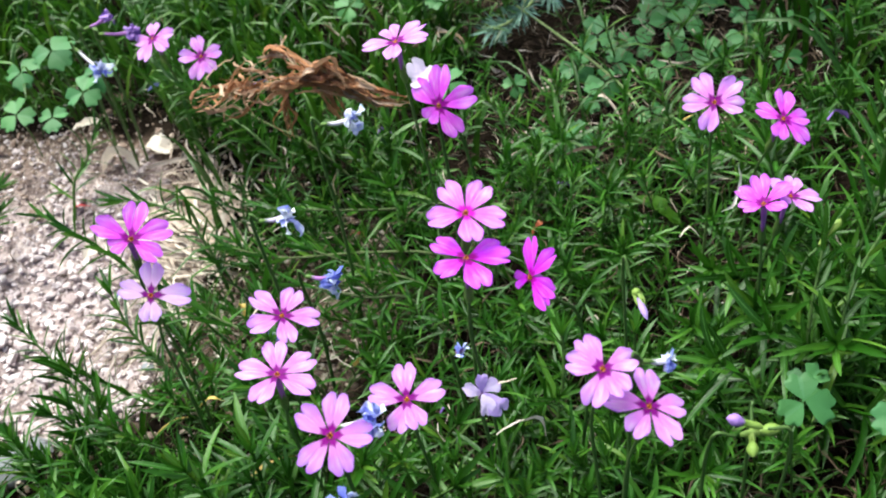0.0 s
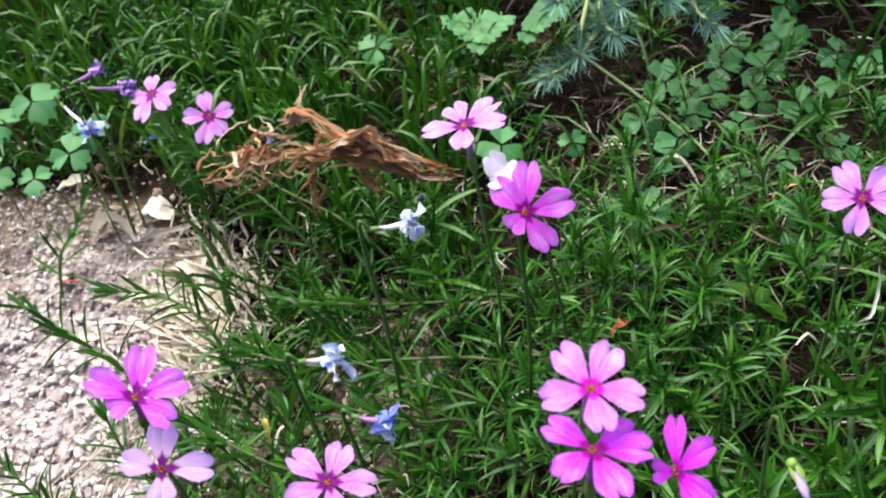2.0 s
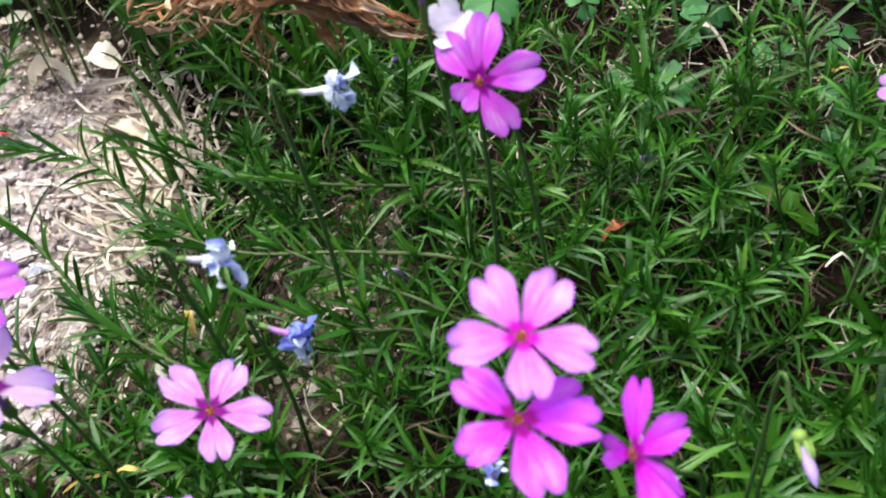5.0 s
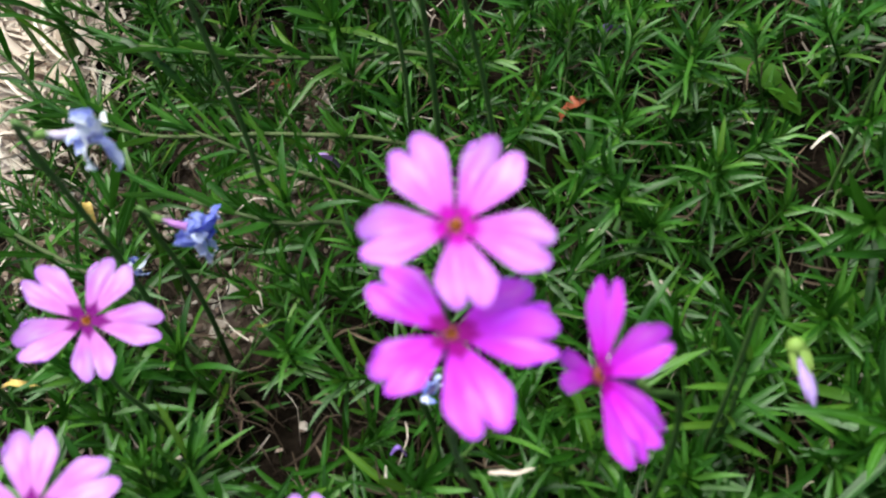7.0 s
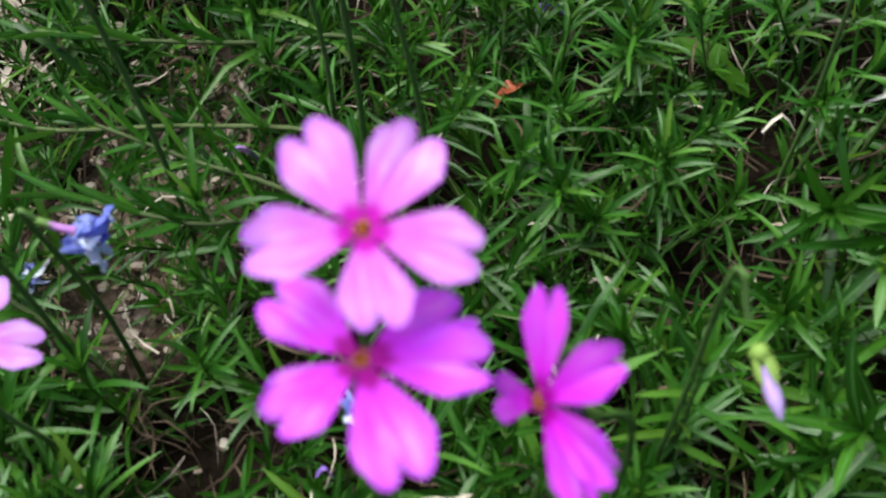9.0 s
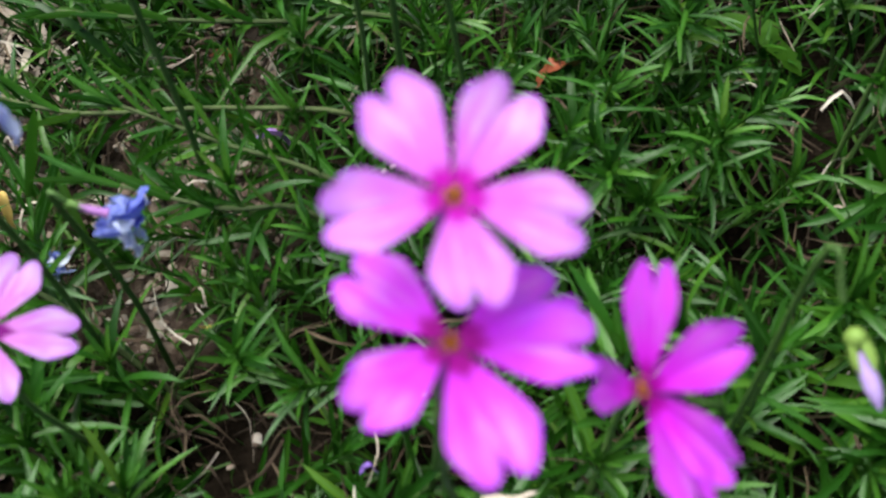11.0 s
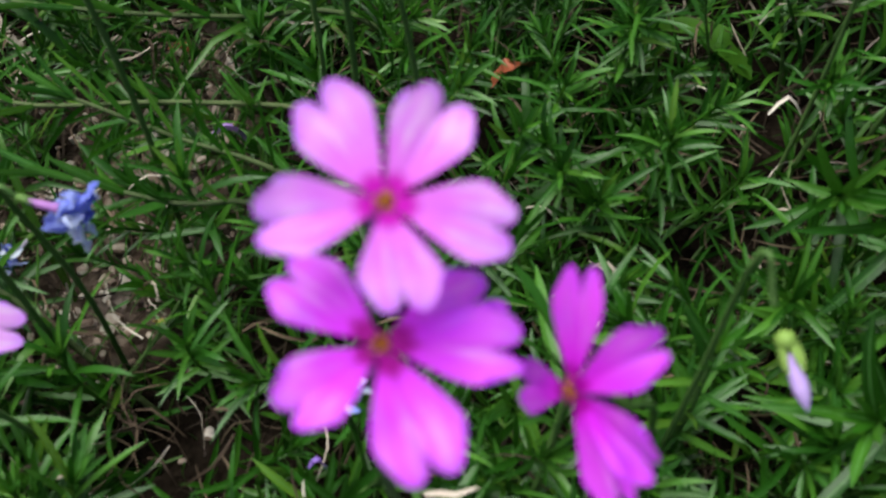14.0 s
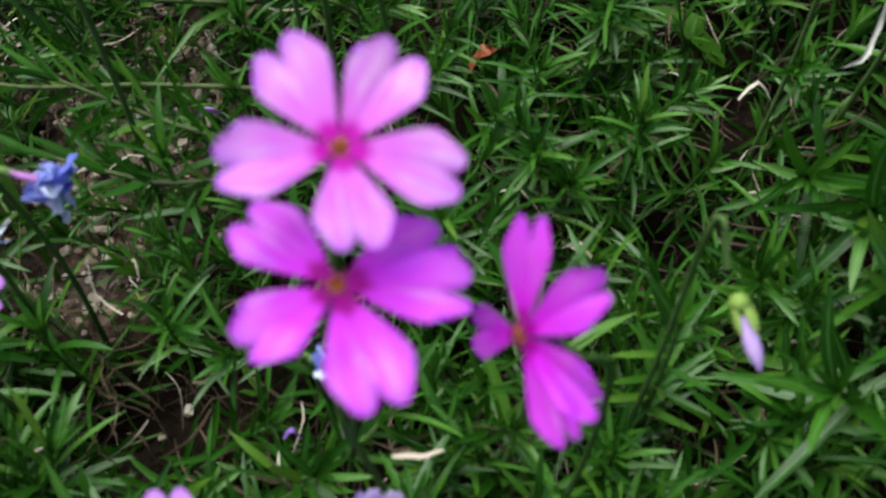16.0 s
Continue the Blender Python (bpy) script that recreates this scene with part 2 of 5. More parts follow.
STONE = plain("gravel_stone", (0.15, (0.26, 0.195, 0.200)), (0.35, (0.42, 0.335, 0.345)), (0.55, (0.55, 0.465, 0.490)), (0.75, (0.70, 0.62, 0.65)), (0.95, (0.86, 0.82, 0.83)), roughness=0.95, scale=260.0, bump=0.5)
EARTHY = plain("earthy_gravel_stone", (0.15, (0.085, 0.054, 0.040)), (0.40, (0.24, 0.165, 0.135)), (0.62, (0.42, 0.33, 0.29)), (0.85, (0.72, 0.66, 0.62)), roughness=0.9, scale=260.0, bump=1.0)
SLATE = plain("slate_grey_stone", (0.2, (0.16, 0.165, 0.19)), (0.8, (0.34, 0.345, 0.38)), roughness=0.8, scale=140.0)
RED = plain("red_scrap", (0.1, (0.45, 0.02, 0.03)), (0.9, (0.65, 0.05, 0.06)), roughness=0.45)


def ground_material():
    """Soil with shade put into its dark colour, and pale grit where the ground's own share of it says so."""
    m = Mat("shade_darkened_soil", 0.95, 0.0, 0.03)
    share = m.n.new("ShaderNodeAttribute")
    share.attribute_name = "grit"
    wobble = m.maths("MULTIPLY", m.maths("SUBTRACT", m.noise(45.0, 5.0), 0.5), 0.9)
    fac = m.n.new("ShaderNodeMapRange")
    fac.inputs["From Min"].default_value, fac.inputs["From Max"].default_value = 0.12, 0.88
    m.link(m.maths("ADD", share.outputs["Fac"], m.maths("MULTIPLY", wobble, m.maths("MINIMUM", m.maths("MULTIPLY", share.outputs["Fac"], 3.0), 1.0))), fac.inputs["Value"])
    # Near-black soil carries the shade of the hollow and mat in its colour.
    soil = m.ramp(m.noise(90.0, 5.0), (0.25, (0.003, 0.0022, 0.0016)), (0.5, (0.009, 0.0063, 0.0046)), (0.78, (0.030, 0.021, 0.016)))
    grain = m.maths("ADD", m.maths("MULTIPLY", m.noise(120.0, 6.0), 0.6), m.maths("MULTIPLY", m.cells(420.0, "Color"), 0.4))
    pale = m.ramp(grain, (0.25, (0.16, 0.115, 0.112)), (0.5, (0.36, 0.285, 0.285)), (0.75, (0.58, 0.49, 0.49)))
    brown = m.ramp(grain, (0.25, (0.060, 0.038, 0.028)), (0.5, (0.19, 0.130, 0.105)), (0.75, (0.42, 0.33, 0.28)))
    high = m.n.new("ShaderNodeMapRange")
    high.inputs["From Min"].default_value, high.inputs["From Max"].default_value = 0.55, 0.95
    m.link(share.outputs["Fac"], high.inputs["Value"])
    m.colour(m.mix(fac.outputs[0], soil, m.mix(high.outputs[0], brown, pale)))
    m.bump(m.maths("ADD", m.noise(300.0, 6.0), m.maths("MULTIPLY", m.cells(420.0), 0.8)), 0.9, 0.002)
    return m.mat


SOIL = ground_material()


# ---- geometry helpers: everything is made of bent grids ----
def grid(points):
    """A bent grid (rows x columns x 3) as vertices, quads and texture places."""
    p = np.asarray(points, float)
    a, b = p.shape[:2]
    i = np.arange(a * b).reshape(a, b)
    quads = np.stack([i[:-1, :-1], i[1:, :-1], i[1:, 1:], i[:-1, 1:]], -1).reshape(-1, 4)
    u, v = np.meshgrid(np.linspace(0, 1, a), np.linspace(0, 1, b), indexing="ij")
    return p.reshape(-1, 3), quads, np.stack([u, v], -1).reshape(-1, 2)


def joined(pieces):
    start, vs, fs, us = 0, [], [], []
    for v, f, u in pieces:
        vs.append(v), fs.append(f + start), us.append(u)
        start += len(v)
    return np.concatenate(vs), np.concatenate(fs), np.concatenate(us)


def moved(geo, m):
    m = np.asarray(m, float)
    return geo[0] @ m[:3, :3].T + m[:3, 3], geo[1], geo[2]


def mesh_of(name, geo, material, smooth=True):
    v, f, u = geo
    me = bpy.data.meshes.new(name)
    me.vertices.add(len(v))
    me.vertices.foreach_set("co", np.ascontiguousarray(v, np.float32).ravel())
    me.loops.add(4 * len(f))
    me.loops.foreach_set("vertex_index", np.ascontiguousarray(f, np.int32).ravel())
    me.polygons.add(len(f))
    me.polygons.foreach_set("loop_start", np.arange(0, 4 * len(f), 4, dtype=np.int32))
    me.uv_layers.new(name="UVMap").data.foreach_set("uv", np.ascontiguousarray(u[f.ravel()], np.float32).ravel())
    me.update(calc_edges=True)
    me.polygons.foreach_set("use_smooth", np.full(len(f), smooth))
    me.materials.append(material)
    return me


def part(name, geo, material, parent, label="", smooth=True):
    """One mesh, given in world places, under a thing that stands unturned."""
    ob = new(name, geo if isinstance(geo, bpy.types.Mesh) else mesh_of(name, geo, material, smooth))
    ob.parent = parent
    if parent.type == "EMPTY":
        ob.matrix_parent_inverse = Matrix.Translation(-parent.location)
    return tagged(ob, label)


def thing(name, place, label, category, group=""):
    ob = new(name)
    ob.empty_display_size = 0.005
    ob.location = place
    return tagged(ob, label, category, group)


def unit(v):
    v = np.asarray(v, float)
    return v / max(np.linalg.norm(v), 1e-9)


def curve(points, n=10):
    """A smooth line through points."""
    p = np.asarray(points, float)
    if len(p) == 2:
        return np.linspace(p[0], p[1], n)
    q = np.vstack([2 * p[0] - p[1], p, 2 * p[-1] - p[-2]])
    out = []
    for t in np.linspace(0, len(p) - 1, n):
        i = min(int(t), len(p) - 2)
        s = t - i
        a, b, c, d = q[i : i + 4]
        out.append(0.5 * (2 * b + (c - a) * s + (2 * a - 5 * b + 4 * c - d) * s * s + (3 * b - a - 3 * c + d) * s**3))
    return np.array(out)


def sides(line):
    """Two directions across a line at each of its points."""
    t = np.gradient(line, axis=0)
    t /= np.linalg.norm(t, axis=1, keepdims=True) + 1e-12
    ref = np.array([0, 0, 1.0]) if abs(unit(line[-1] - line[0])[2]) < 0.9 else np.array([0, 1.0, 0])
    a = np.cross(t, ref)
    a /= np.linalg.norm(a, axis=1, keepdims=True) + 1e-12
    return a, np.cross(a, t)


def pipe(line, radius, around=6):
    line = np.asarray(line, float)
    a, b = sides(line)
    r = np.broadcast_to(radius, (len(line),))[:, None, None]
    w = np.linspace(0, 2 * math.pi, around + 1)[None, :, None]
    return grid(line[:, None] + r * (np.cos(w) * a[:, None] + np.sin(w) * b[:, None]))


def ribbon(line, width, fold=0.25, twist=0.0, turn=0.0, across=3):
    """A blade along a line: width at each point, folded along its middle, twisted along its length (radians)."""
    line = np.asarray(line, float)
    a, b = sides(line)
    w = np.broadcast_to(width, (len(line),))[:, None, None]
    g = (turn + twist * np.linspace(0, 1, len(line)))[:, None]
    side, up = np.cos(g) * a + np.sin(g) * b, np.cos(g) * b - np.sin(g) * a
    s = np.linspace(-1, 1, across)[None, :, None]
    return grid(line[:, None] + 0.5 * w * (s * side[:, None] + fold * np.abs(s) * up[:, None]))


def ball(radii, m=None, a=6, b=8):
    th, ph = np.linspace(0.02, math.pi - 0.02, a)[:, None], np.linspace(0, 2 * math.pi, b + 1)[None, :]
    p = np.stack([np.sin(th) * np.cos(ph) * radii[0], np.sin(th) * np.sin(ph) * radii[1], np.cos(th) * radii[2] + 0 * ph], -1)
    geo = grid(p)
    return moved(geo, m) if m is not None else geo


def facing(n):
    """Two directions across a normal, and the normal."""
    n = unit(n)
    e = unit(np.cross((0, 1, 0), n))
    return e, np.cross(n, e), n


def soil_height(x, y):
    """The bed: a gentle fall to the west, a low swell under the plants, level far off."""
    x, y = np.asarray(x, float), np.asarray(y, float)
    r = np.hypot(x, y)
    near = np.clip(1.6 - r / 0.5, 0, 1)
    z = -0.0176 + near * (0.0985 * x + 0.0176 * y)
    z = z - 0.009 * np.exp(-((x + 0.175) ** 2 + (y - 0.135) ** 2) / 0.0050) + 0.010 * np.exp(-((x + 0.17) ** 2 + (y - 0.24) ** 2) / 0.0025)
    return z + 0.005 * np.exp(-((x - 0.0) ** 2 + (y + 0.01) ** 2) / 0.0032) - 0.007 * np.exp(-((x - 0.07) ** 2 + (y - 0.02) ** 2) / 0.0045)


def clods(x, y):
    """The small unevenness of the soil."""
    v = Vector((x, y, 0))
    return 0.006 * noise.noise(v * 28) + 0.0035 * noise.noise(v * 85) + 0.0022 * noise.noise(v * 210)


def pit(x, y, z=0.0):
    """The height of the soil at a place, and z over it."""
    return float(soil_height(x, y)) + clods(x, y) + z


def in_grit(x, y):
    """How far a place lies within the open pale grit, 0 to 1."""
    if x > -0.06:
        return 0.0
    edge = np.interp(y, (0.03, 0.06, 0.113, 0.14, 0.186, 0.237, 0.27), (-0.150, -0.130, -0.119, -0.106, -0.107, -0.139, -0.190))
    a = min(max((edge - x) / 0.016, 0), 1)
    b = min(max((y - 0.052) / 0.022, 0), 1)
    c = min(max((0.200 - y - 0.35 * x) / 0.02, 0), 1)
    return a * b * c


def in_gap(x, y):
    """How far a place lies where brown gravel shows through the thin mat, 0 to 1."""
    a = math.exp(-(((x + 0.048) / 0.024) ** 2 + ((y - 0.108) / 0.036) ** 2))
    b = math.exp(-(((x + 0.062) / 0.013) ** 2 + ((y - 0.068) / 0.012) ** 2))
    c = math.exp(-(((x + 0.105) / 0.020) ** 2 + ((y - 0.105) / 0.040) ** 2))
    return min(1.0, a + 0.8 * b + 0.8 * c)


# ---- ground ----
def make_ground():
    fine = np.arange(-0.52, 0.5201, 0.0035)
    far = np.array([0.6, 0.75, 1.0, 1.5, 2.5, 5, 12, 40, 150])
    xs = np.r_[-far[::-1], fine, far]
    ys = np.r_[-far[::-1], fine, far]
    X, Y = np.meshgrid(xs, ys, indexing="ij")
    Z = soil_height(X, Y)
    for i in range(len(far), len(xs) - len(far)):
        for j in range(len(far), len(ys) - len(far)):
            Z[i, j] += clods(X[i, j], Y[i, j])
    geo = grid(np.stack([X, Y, Z], -1))
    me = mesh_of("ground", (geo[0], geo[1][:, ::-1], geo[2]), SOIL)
    # Share falls off northwards: earthier clods, and the clover's shade put into the colour.
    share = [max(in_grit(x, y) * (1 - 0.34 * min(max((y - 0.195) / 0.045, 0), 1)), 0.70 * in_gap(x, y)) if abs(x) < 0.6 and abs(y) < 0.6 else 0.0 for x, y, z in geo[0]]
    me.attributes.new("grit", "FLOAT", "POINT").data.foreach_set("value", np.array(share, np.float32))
    return tagged(new("ground", me), "garden bed of shade-darkened soil with pale pinkish grit", "ground", kind="structure")


ground = make_ground()


# ---- phlox flowers ----
def petal_geo(c, e1, e2, n, angle, length, width, lift, curl, notch, rng):
    """A wedge-shaped petal with a notched tip, from the eye of the flower outwards."""
    s = np.linspace(0.0, 1.0, 10)[:, None]
    v = np.array((-1, -0.985, -0.93, -0.84, -0.70, -0.52, -0.34, -0.18, -0.07, 0, 0.07, 0.18, 0.34, 0.52, 0.70, 0.84, 0.93, 0.985, 1))[None, :]
    av = np.abs(v)
    tip = 1.0 - notch * (1 - np.sqrt(1 - np.clip(1 - av / 0.50, 0, 1) ** 2)) - 0.30 * (1 - np.sqrt(1 - np.clip((av - 0.45) / 0.55, 0, 1) ** 2))
    tip = tip + 0.03 * rng.uniform(-1, 1) * v
    w = 0.16 + 0.84 * np.sin(np.clip(s / 0.80, 0, 1) * math.pi / 2) ** 1.25
    w = w * (1 - 0.14 * np.clip((s - 0.80) / 0.2, 0, 1) ** 2)
    x = length * (0.07 + 0.93 * s * (1 - s**3 * (1 - tip)))
    y = 0.5 * width * w * v
    side = rng.uniform(-0.05, 0.05) * length
    z = lift * length * s - curl * length * s**2 + 0.06 * length * (av**2) * s + 0.025 * length * np.sin(3.1 * v + rng.uniform(0, 6)) * s**2 - 0.02 * length * np.exp(-((v / 0.12) ** 2)) * s
    y = y + side * s**2
    a = radians(angle)
    ex, ey = math.cos(a) * e1 + math.sin(a) * e2, -math.sin(a) * e1 + math.cos(a) * e2
    return grid(c + x[..., None] * ex + y[..., None] * ey + z[..., None] * n)


def calyx_geo(top, axis, size=1.0):
    """Five pointed sepals round a ribbed cup."""
    e1, e2, n = facing(axis)
    s = np.linspace(0, 1, 6)
    r = np.array([0.55, 0.95, 1.1, 1.05, 1.0, 1.0]) * 0.0012 * size
    w = np.linspace(0, 2 * math.pi, 11)
    point = np.where(np.arange(11) % 2 == 0, 1.0, 0.55)
    rows = []
    for i, t in enumerate(s):
        h = (-0.0075 + 0.0085 * t * (point if i > 3 else 0.75 + 0 * point)) * size
        rr = r[i] * (1 + (0.35 if i == 5 else 0.06) * (point - 0.7))
        rows.append(top + n * h[:, None] + rr[:, None] * (np.cos(w)[:, None] * e1 + np.sin(w)[:, None] * e2))
    return grid(np.array(rows))


def stem_line(top, axis, foot, bend=0.016):
    top, foot = np.asarray(top, float), np.asarray(foot, float)
    return curve([top, top - bend * unit(axis), 0.55 * (top - 1.3 * bend * unit(axis)) + 0.45 * foot + (0.002, 0.001, 0), foot], 14)


FLOWER_WORDS = {
    "pale": "pale pink five-petalled moss phlox flower with a magenta eye",
    "pink": "pink five-petalled moss phlox flower with a dark purple eye",
    "magenta": "bright magenta five-petalled moss phlox flower with an orange centre",
    "violet": "violet-magenta moss phlox flower shaded by the bloom above it",
    "rose": "rose-violet moss phlox flower with streaked petals and a dark eye",
    "violet_pink": "pink moss phlox flower with violet petal edges",
    "lilac": "lilac and white four-petalled moss phlox flower over pale gravel",
}


def phlox_flower(centre, normal, angles, lengths, look_of, wide=0.66, lift=0.10, curl=0.10):
    rng = random.Random(int(1e5 * (centre[0] + 2 * centre[1] + 5)))
    c = np.array(centre)
    e1, e2, n = facing(normal)
    down = unit(0.55 * n + np.array((0, 0, 0.45)))
    base = c - 0.0105 * down
    x, y = c[0] - 0.02 * n[0] + rng.uniform(-0.006, 0.006), c[1] + 0.004 + rng.uniform(-0.004, 0.006)
    foot = np.array((x, y, pit(x, y, -0.002)))
    ob = thing("phlox_flower", foot, FLOWER_WORDS[look_of], "flower", "moss phlox flowers")
    for k, (a, l) in enumerate(zip(angles, lengths)):
        gap = min(abs((a - other + 180) % 360 - 180) for other in angles if other != a)
        width = min(wide * max(l, 10.0), 7.4, 2.6 * l * math.sin(radians(gap / 2))) * 0.001
        part("petal", petal_geo(c + n * 0.00022 * (k % 3), e1, e2, n, a, l * 0.00101, width, lift + rng.uniform(-0.05, 0.05), curl + rng.uniform(-0.03, 0.06), rng.uniform(0.17, 0.27), rng), PETALS[look_of], ob)
    w = np.linspace(0, 2 * math.pi, 11)
    rows = []
    for r, h in ((0.00120, 0.00005), (0.00095, 0.00035), (0.00070, 0.00030), (0.00055, -0.0006), (0.0004, -0.002)):
        star = r * (1 + (0.25 if h < 0.0003 and r > 0.001 else 0.0) * np.cos(5 * w))
        rows.append(c + n * h + star[:, None] * (np.cos(w)[:, None] * e1 + np.sin(w)[:, None] * e2))
    throat = part("throat", grid(np.array(rows)), THROAT, ob, "dark purple throat ring")
    dots = []
    for k in range(4):
        g = 1.3 + k * 1.7
        q = c + n * (0.0004 - 0.00015 * k) + 0.00042 * (math.cos(g) * e1 + math.sin(g) * e2)
        dots.append(ball((0.00030, 0.00023, 0.00031), Matrix.Translation(q), 5, 6))
    part("anther", joined(dots), ANTHER, throat, "orange-yellow anthers")
    part("tube", pipe(curve([c - 0.0003 * n, c - 0.004 * n, base], 7), np.linspace(0.0011, 0.0007, 7)), TUBE, ob, "slender purple corolla tube")
    part("calyx", calyx_geo(base + 0.002 * down, down), CALYX, ob, "pointed green calyx")
    part("stem", pipe(stem_line(base - 0.004 * down, down, foot), np.linspace(0.00045, 0.0006, 14)), STEM, ob, "thin green stem")
    return ob


phlox_flower((-0.1202, 0.2099, 0.0536), (-0.16, -0.33, 0.93), (176, -122, -50, 0, 84), (8.0, 11.8, 10.1, 9.8, 8.3), "pink")
phlox_flower((-0.0988, 0.1964, 0.0492), (0.06, -0.62, 0.78), (174, -107, -56, 17, 101), (9.8, 10.6, 8.6, 9.1, 9.4), "pink")
phlox_flower((0.0871, 0.0672, 0.0865), (-0.19, -0.49, 0.85), (164, -123, -32, 30, 105), (10.1, 9.9, 9.1, 10.5, 10.9), "pink")
phlox_flower((0.1069, 0.0583, 0.0827), (0.27, -0.33, 0.91), (-115, -46, 6, 76, 161), (7.7, 10.5, 9.1, 11.8, 9.6), "rose")
phlox_flower((0.0882, 0.0219, 0.0833), (-0.10, 0.10, 0.97), (-166, -60, 14, 80, 134), (7.6, 7.1, 9.0, 9.9, 8.6), "rose", 0.60, 0.42, 0.15)
phlox_flower((0.0000, 0.0000, 0.1200), (0.13, -0.26, 0.96), (-173, -86, -16, 56, 121), (9.9, 8.6, 10.1, 10.6, 10.4), "pale")
phlox_flower((-0.0016, -0.0084, 0.1125), (0.09, 0.07, 0.99), (-149, -77, -13, 22, 134), (9.4, 11.9, 11.0, 10.7, 10.7), "violet")
phlox_flower((0.0139, -0.0115, 0.1051), (-0.73, -0.28, 0.62), (-84, -58, -1, 56, 151), (10.3, 9.9, 10.3, 10.6, 5.4), "magenta", 0.50)
phlox_flower((-0.0956, 0.0315, 0.1001), (0.32, -0.34, 0.88), (-153, -32, 27, 89, 161), (6.5, 10.0, 11.6, 12.2, 11.5), "rose")
phlox_flower((-0.0929, 0.0202, 0.0874), (0.29, -0.29, 0.91), (-86, 5, 92, 167), (8.2, 11.3, 10.8, 9.3), "lilac")
phlox_flower((-0.0588, 0.0216, 0.0681), (0.32, -0.11, 0.94), (-152, -77, -4, 69, 142), (11.1, 9.9, 11.5, 11.3, 11.8), "pink")
phlox_flower((-0.0563, -0.0137, 0.0847), (0.13, -0.05, 0.99), (-125, -34, 25, 95, 163), (10.0, 10.9, 10.9, 10.7, 11.1), "pink")
phlox_flower((-0.0411, -0.0421, 0.0939), (0.06, -0.43, 0.90), (-138, -71, -5, 73, 137), (10.2, 9.9, 10.3, 10.6, 10.2), "violet_pink")
phlox_flower((-0.0229, -0.0231, 0.0773), (-0.02, -0.37, 0.93), (-117, -75, 11, 89, 161), (9.1, 8.4, 10.3, 10.2, 10.3), "pink")
phlox_flower((0.0254, -0.0434, 0.1052), (0.11, -0.26, 0.96), (-115, -53, 17, 112, 164), (9.5, 7.7, 8.6, 9.2, 8.9), "pink")
phlox_flower((0.0355, -0.0483, 0.0942), (0.25, -0.13, 0.96), (-129, -65, 1, 82, 166), (9.5, 10.6, 9.0, 10.1, 11.5), "pink")
phlox_flower((-0.0014, 0.0633, 0.1057), (-0.36, -0.70, 0.61), (-162, -87, -13, 55, 109), (5.8, 10.8, 12.1, 12.4, 10.8), "rose")
phlox_flower((-0.0117, 0.0916, 0.1118), (-0.13, 0.06, 0.99), (173, -105, -15, 38, 103), (11.2, 8.8, 10.9, 12.4, 11.4), "pink")
phlox_flower((0.0975, 0.0250, 0.0815), (0.30, 0.00, 0.92), (-150, -78, -6, 66, 138), (6.2, 8.0, 9.0, 8.4, 7.6), "pink", 0.60, 0.36, 0.22)


def withered_flower(centre, axis, size, material, tube=0.008, tube_material=PALE_TUBE, words="shrivelled pale blue phlox flower on a faded tube"):
    """A spent bloom: crumpled petals rolled forward on their tube."""
    rng = random.Random(int(1e5 * (centre[0] + 3 * centre[1] + 5)))
    c, n = np.array(centre), unit(axis)
    e1, e2, n = facing(n)
    base = c - tube * n
    foot = np.array((base[0] - 0.006 * n[0], base[1] + 0.003, pit(base[0] - 0.006 * n[0], base[1] + 0.003, -0.002)))
    ob = thing("withered_flower", foot, words, "flower", "withered phlox flowers")
    for k in range(9):
        a = radians(40 * k + rng.uniform(-20, 20))
        out = math.cos(a) * e1 + math.sin(a) * e2
        l = 0.76 * size * rng.uniform(0.7, 1.1)
        line = curve([c, c + 0.40 * l * n + 0.30 * l * out, c + (0.75 + rng.uniform(-0.2, 0.3)) * l * n + (0.62 + rng.uniform(-0.2, 0.15)) * l * out,
                      c + (0.7 + rng.uniform(-0.7, 0.5)) * l * n + (1.0 + rng.uniform(-0.3, 0.2)) * l * out - (0, 0, 0.12 * l) + 0.2 * l * e1 * rng.uniform(-1, 1)], 9)
        geo = ribbon(line, 0.66 * size * np.array([0.2, 0.34, 0.48, 0.58, 0.64, 0.66, 0.62, 0.52, 0.30]), 0.8 * rng.uniform(-1, 1.4), rng.uniform(-1.4, 1.4), rng.uniform(0, 3), 5)
        geo[0][:] += np.array([noise.noise_vector(Vector(p) * 520) for p in geo[0]]) * 0.0017
        part("petal", geo, material, ob)
    part("tube", pipe(curve([c + 0.001 * n, c - 0.5 * tube * n + 0.0004 * e1, base], 7), np.linspace(0.0009, 0.0006, 7)), tube_material, ob, "slender faded tube")
    part("calyx", calyx_geo(base + 0.001 * n, n, 0.55), CALYX, ob, "small green calyx")
    part("stem", pipe(stem_line(base - 0.002 * n, n, foot, 0.003), np.linspace(0.0005, 0.0007, 14)), STEM, ob, "thin green stem")
    return ob


withered_flower((-0.032, 0.077, 0.095), (0.95, -0.10, 0.1), 0.0062, PALE_BLUE, 0.006)
withered_flower((-0.0545, 0.0415, 0.090), (0.90, -0.25, 0.25), 0.0064, PALE_BLUE, 0.005)
withered_flower((-0.0470, 0.0440, 0.058), (0.85, -0.45, 0.15), 0.0066, FADED, 0.005, tube_material=TUBE)
withered_flower((0.0405, -0.040, 0.100), (0.85, 0.05, -0.25), 0.0034, FADED, 0.003)
withered_flower((-0.0345, -0.0295, 0.080), (0.75, -0.25, 0.45), 0.0070, FADED, 0.008, PALE_TUBE, "pale blue wilted phlox flower behind a fresh pink one")
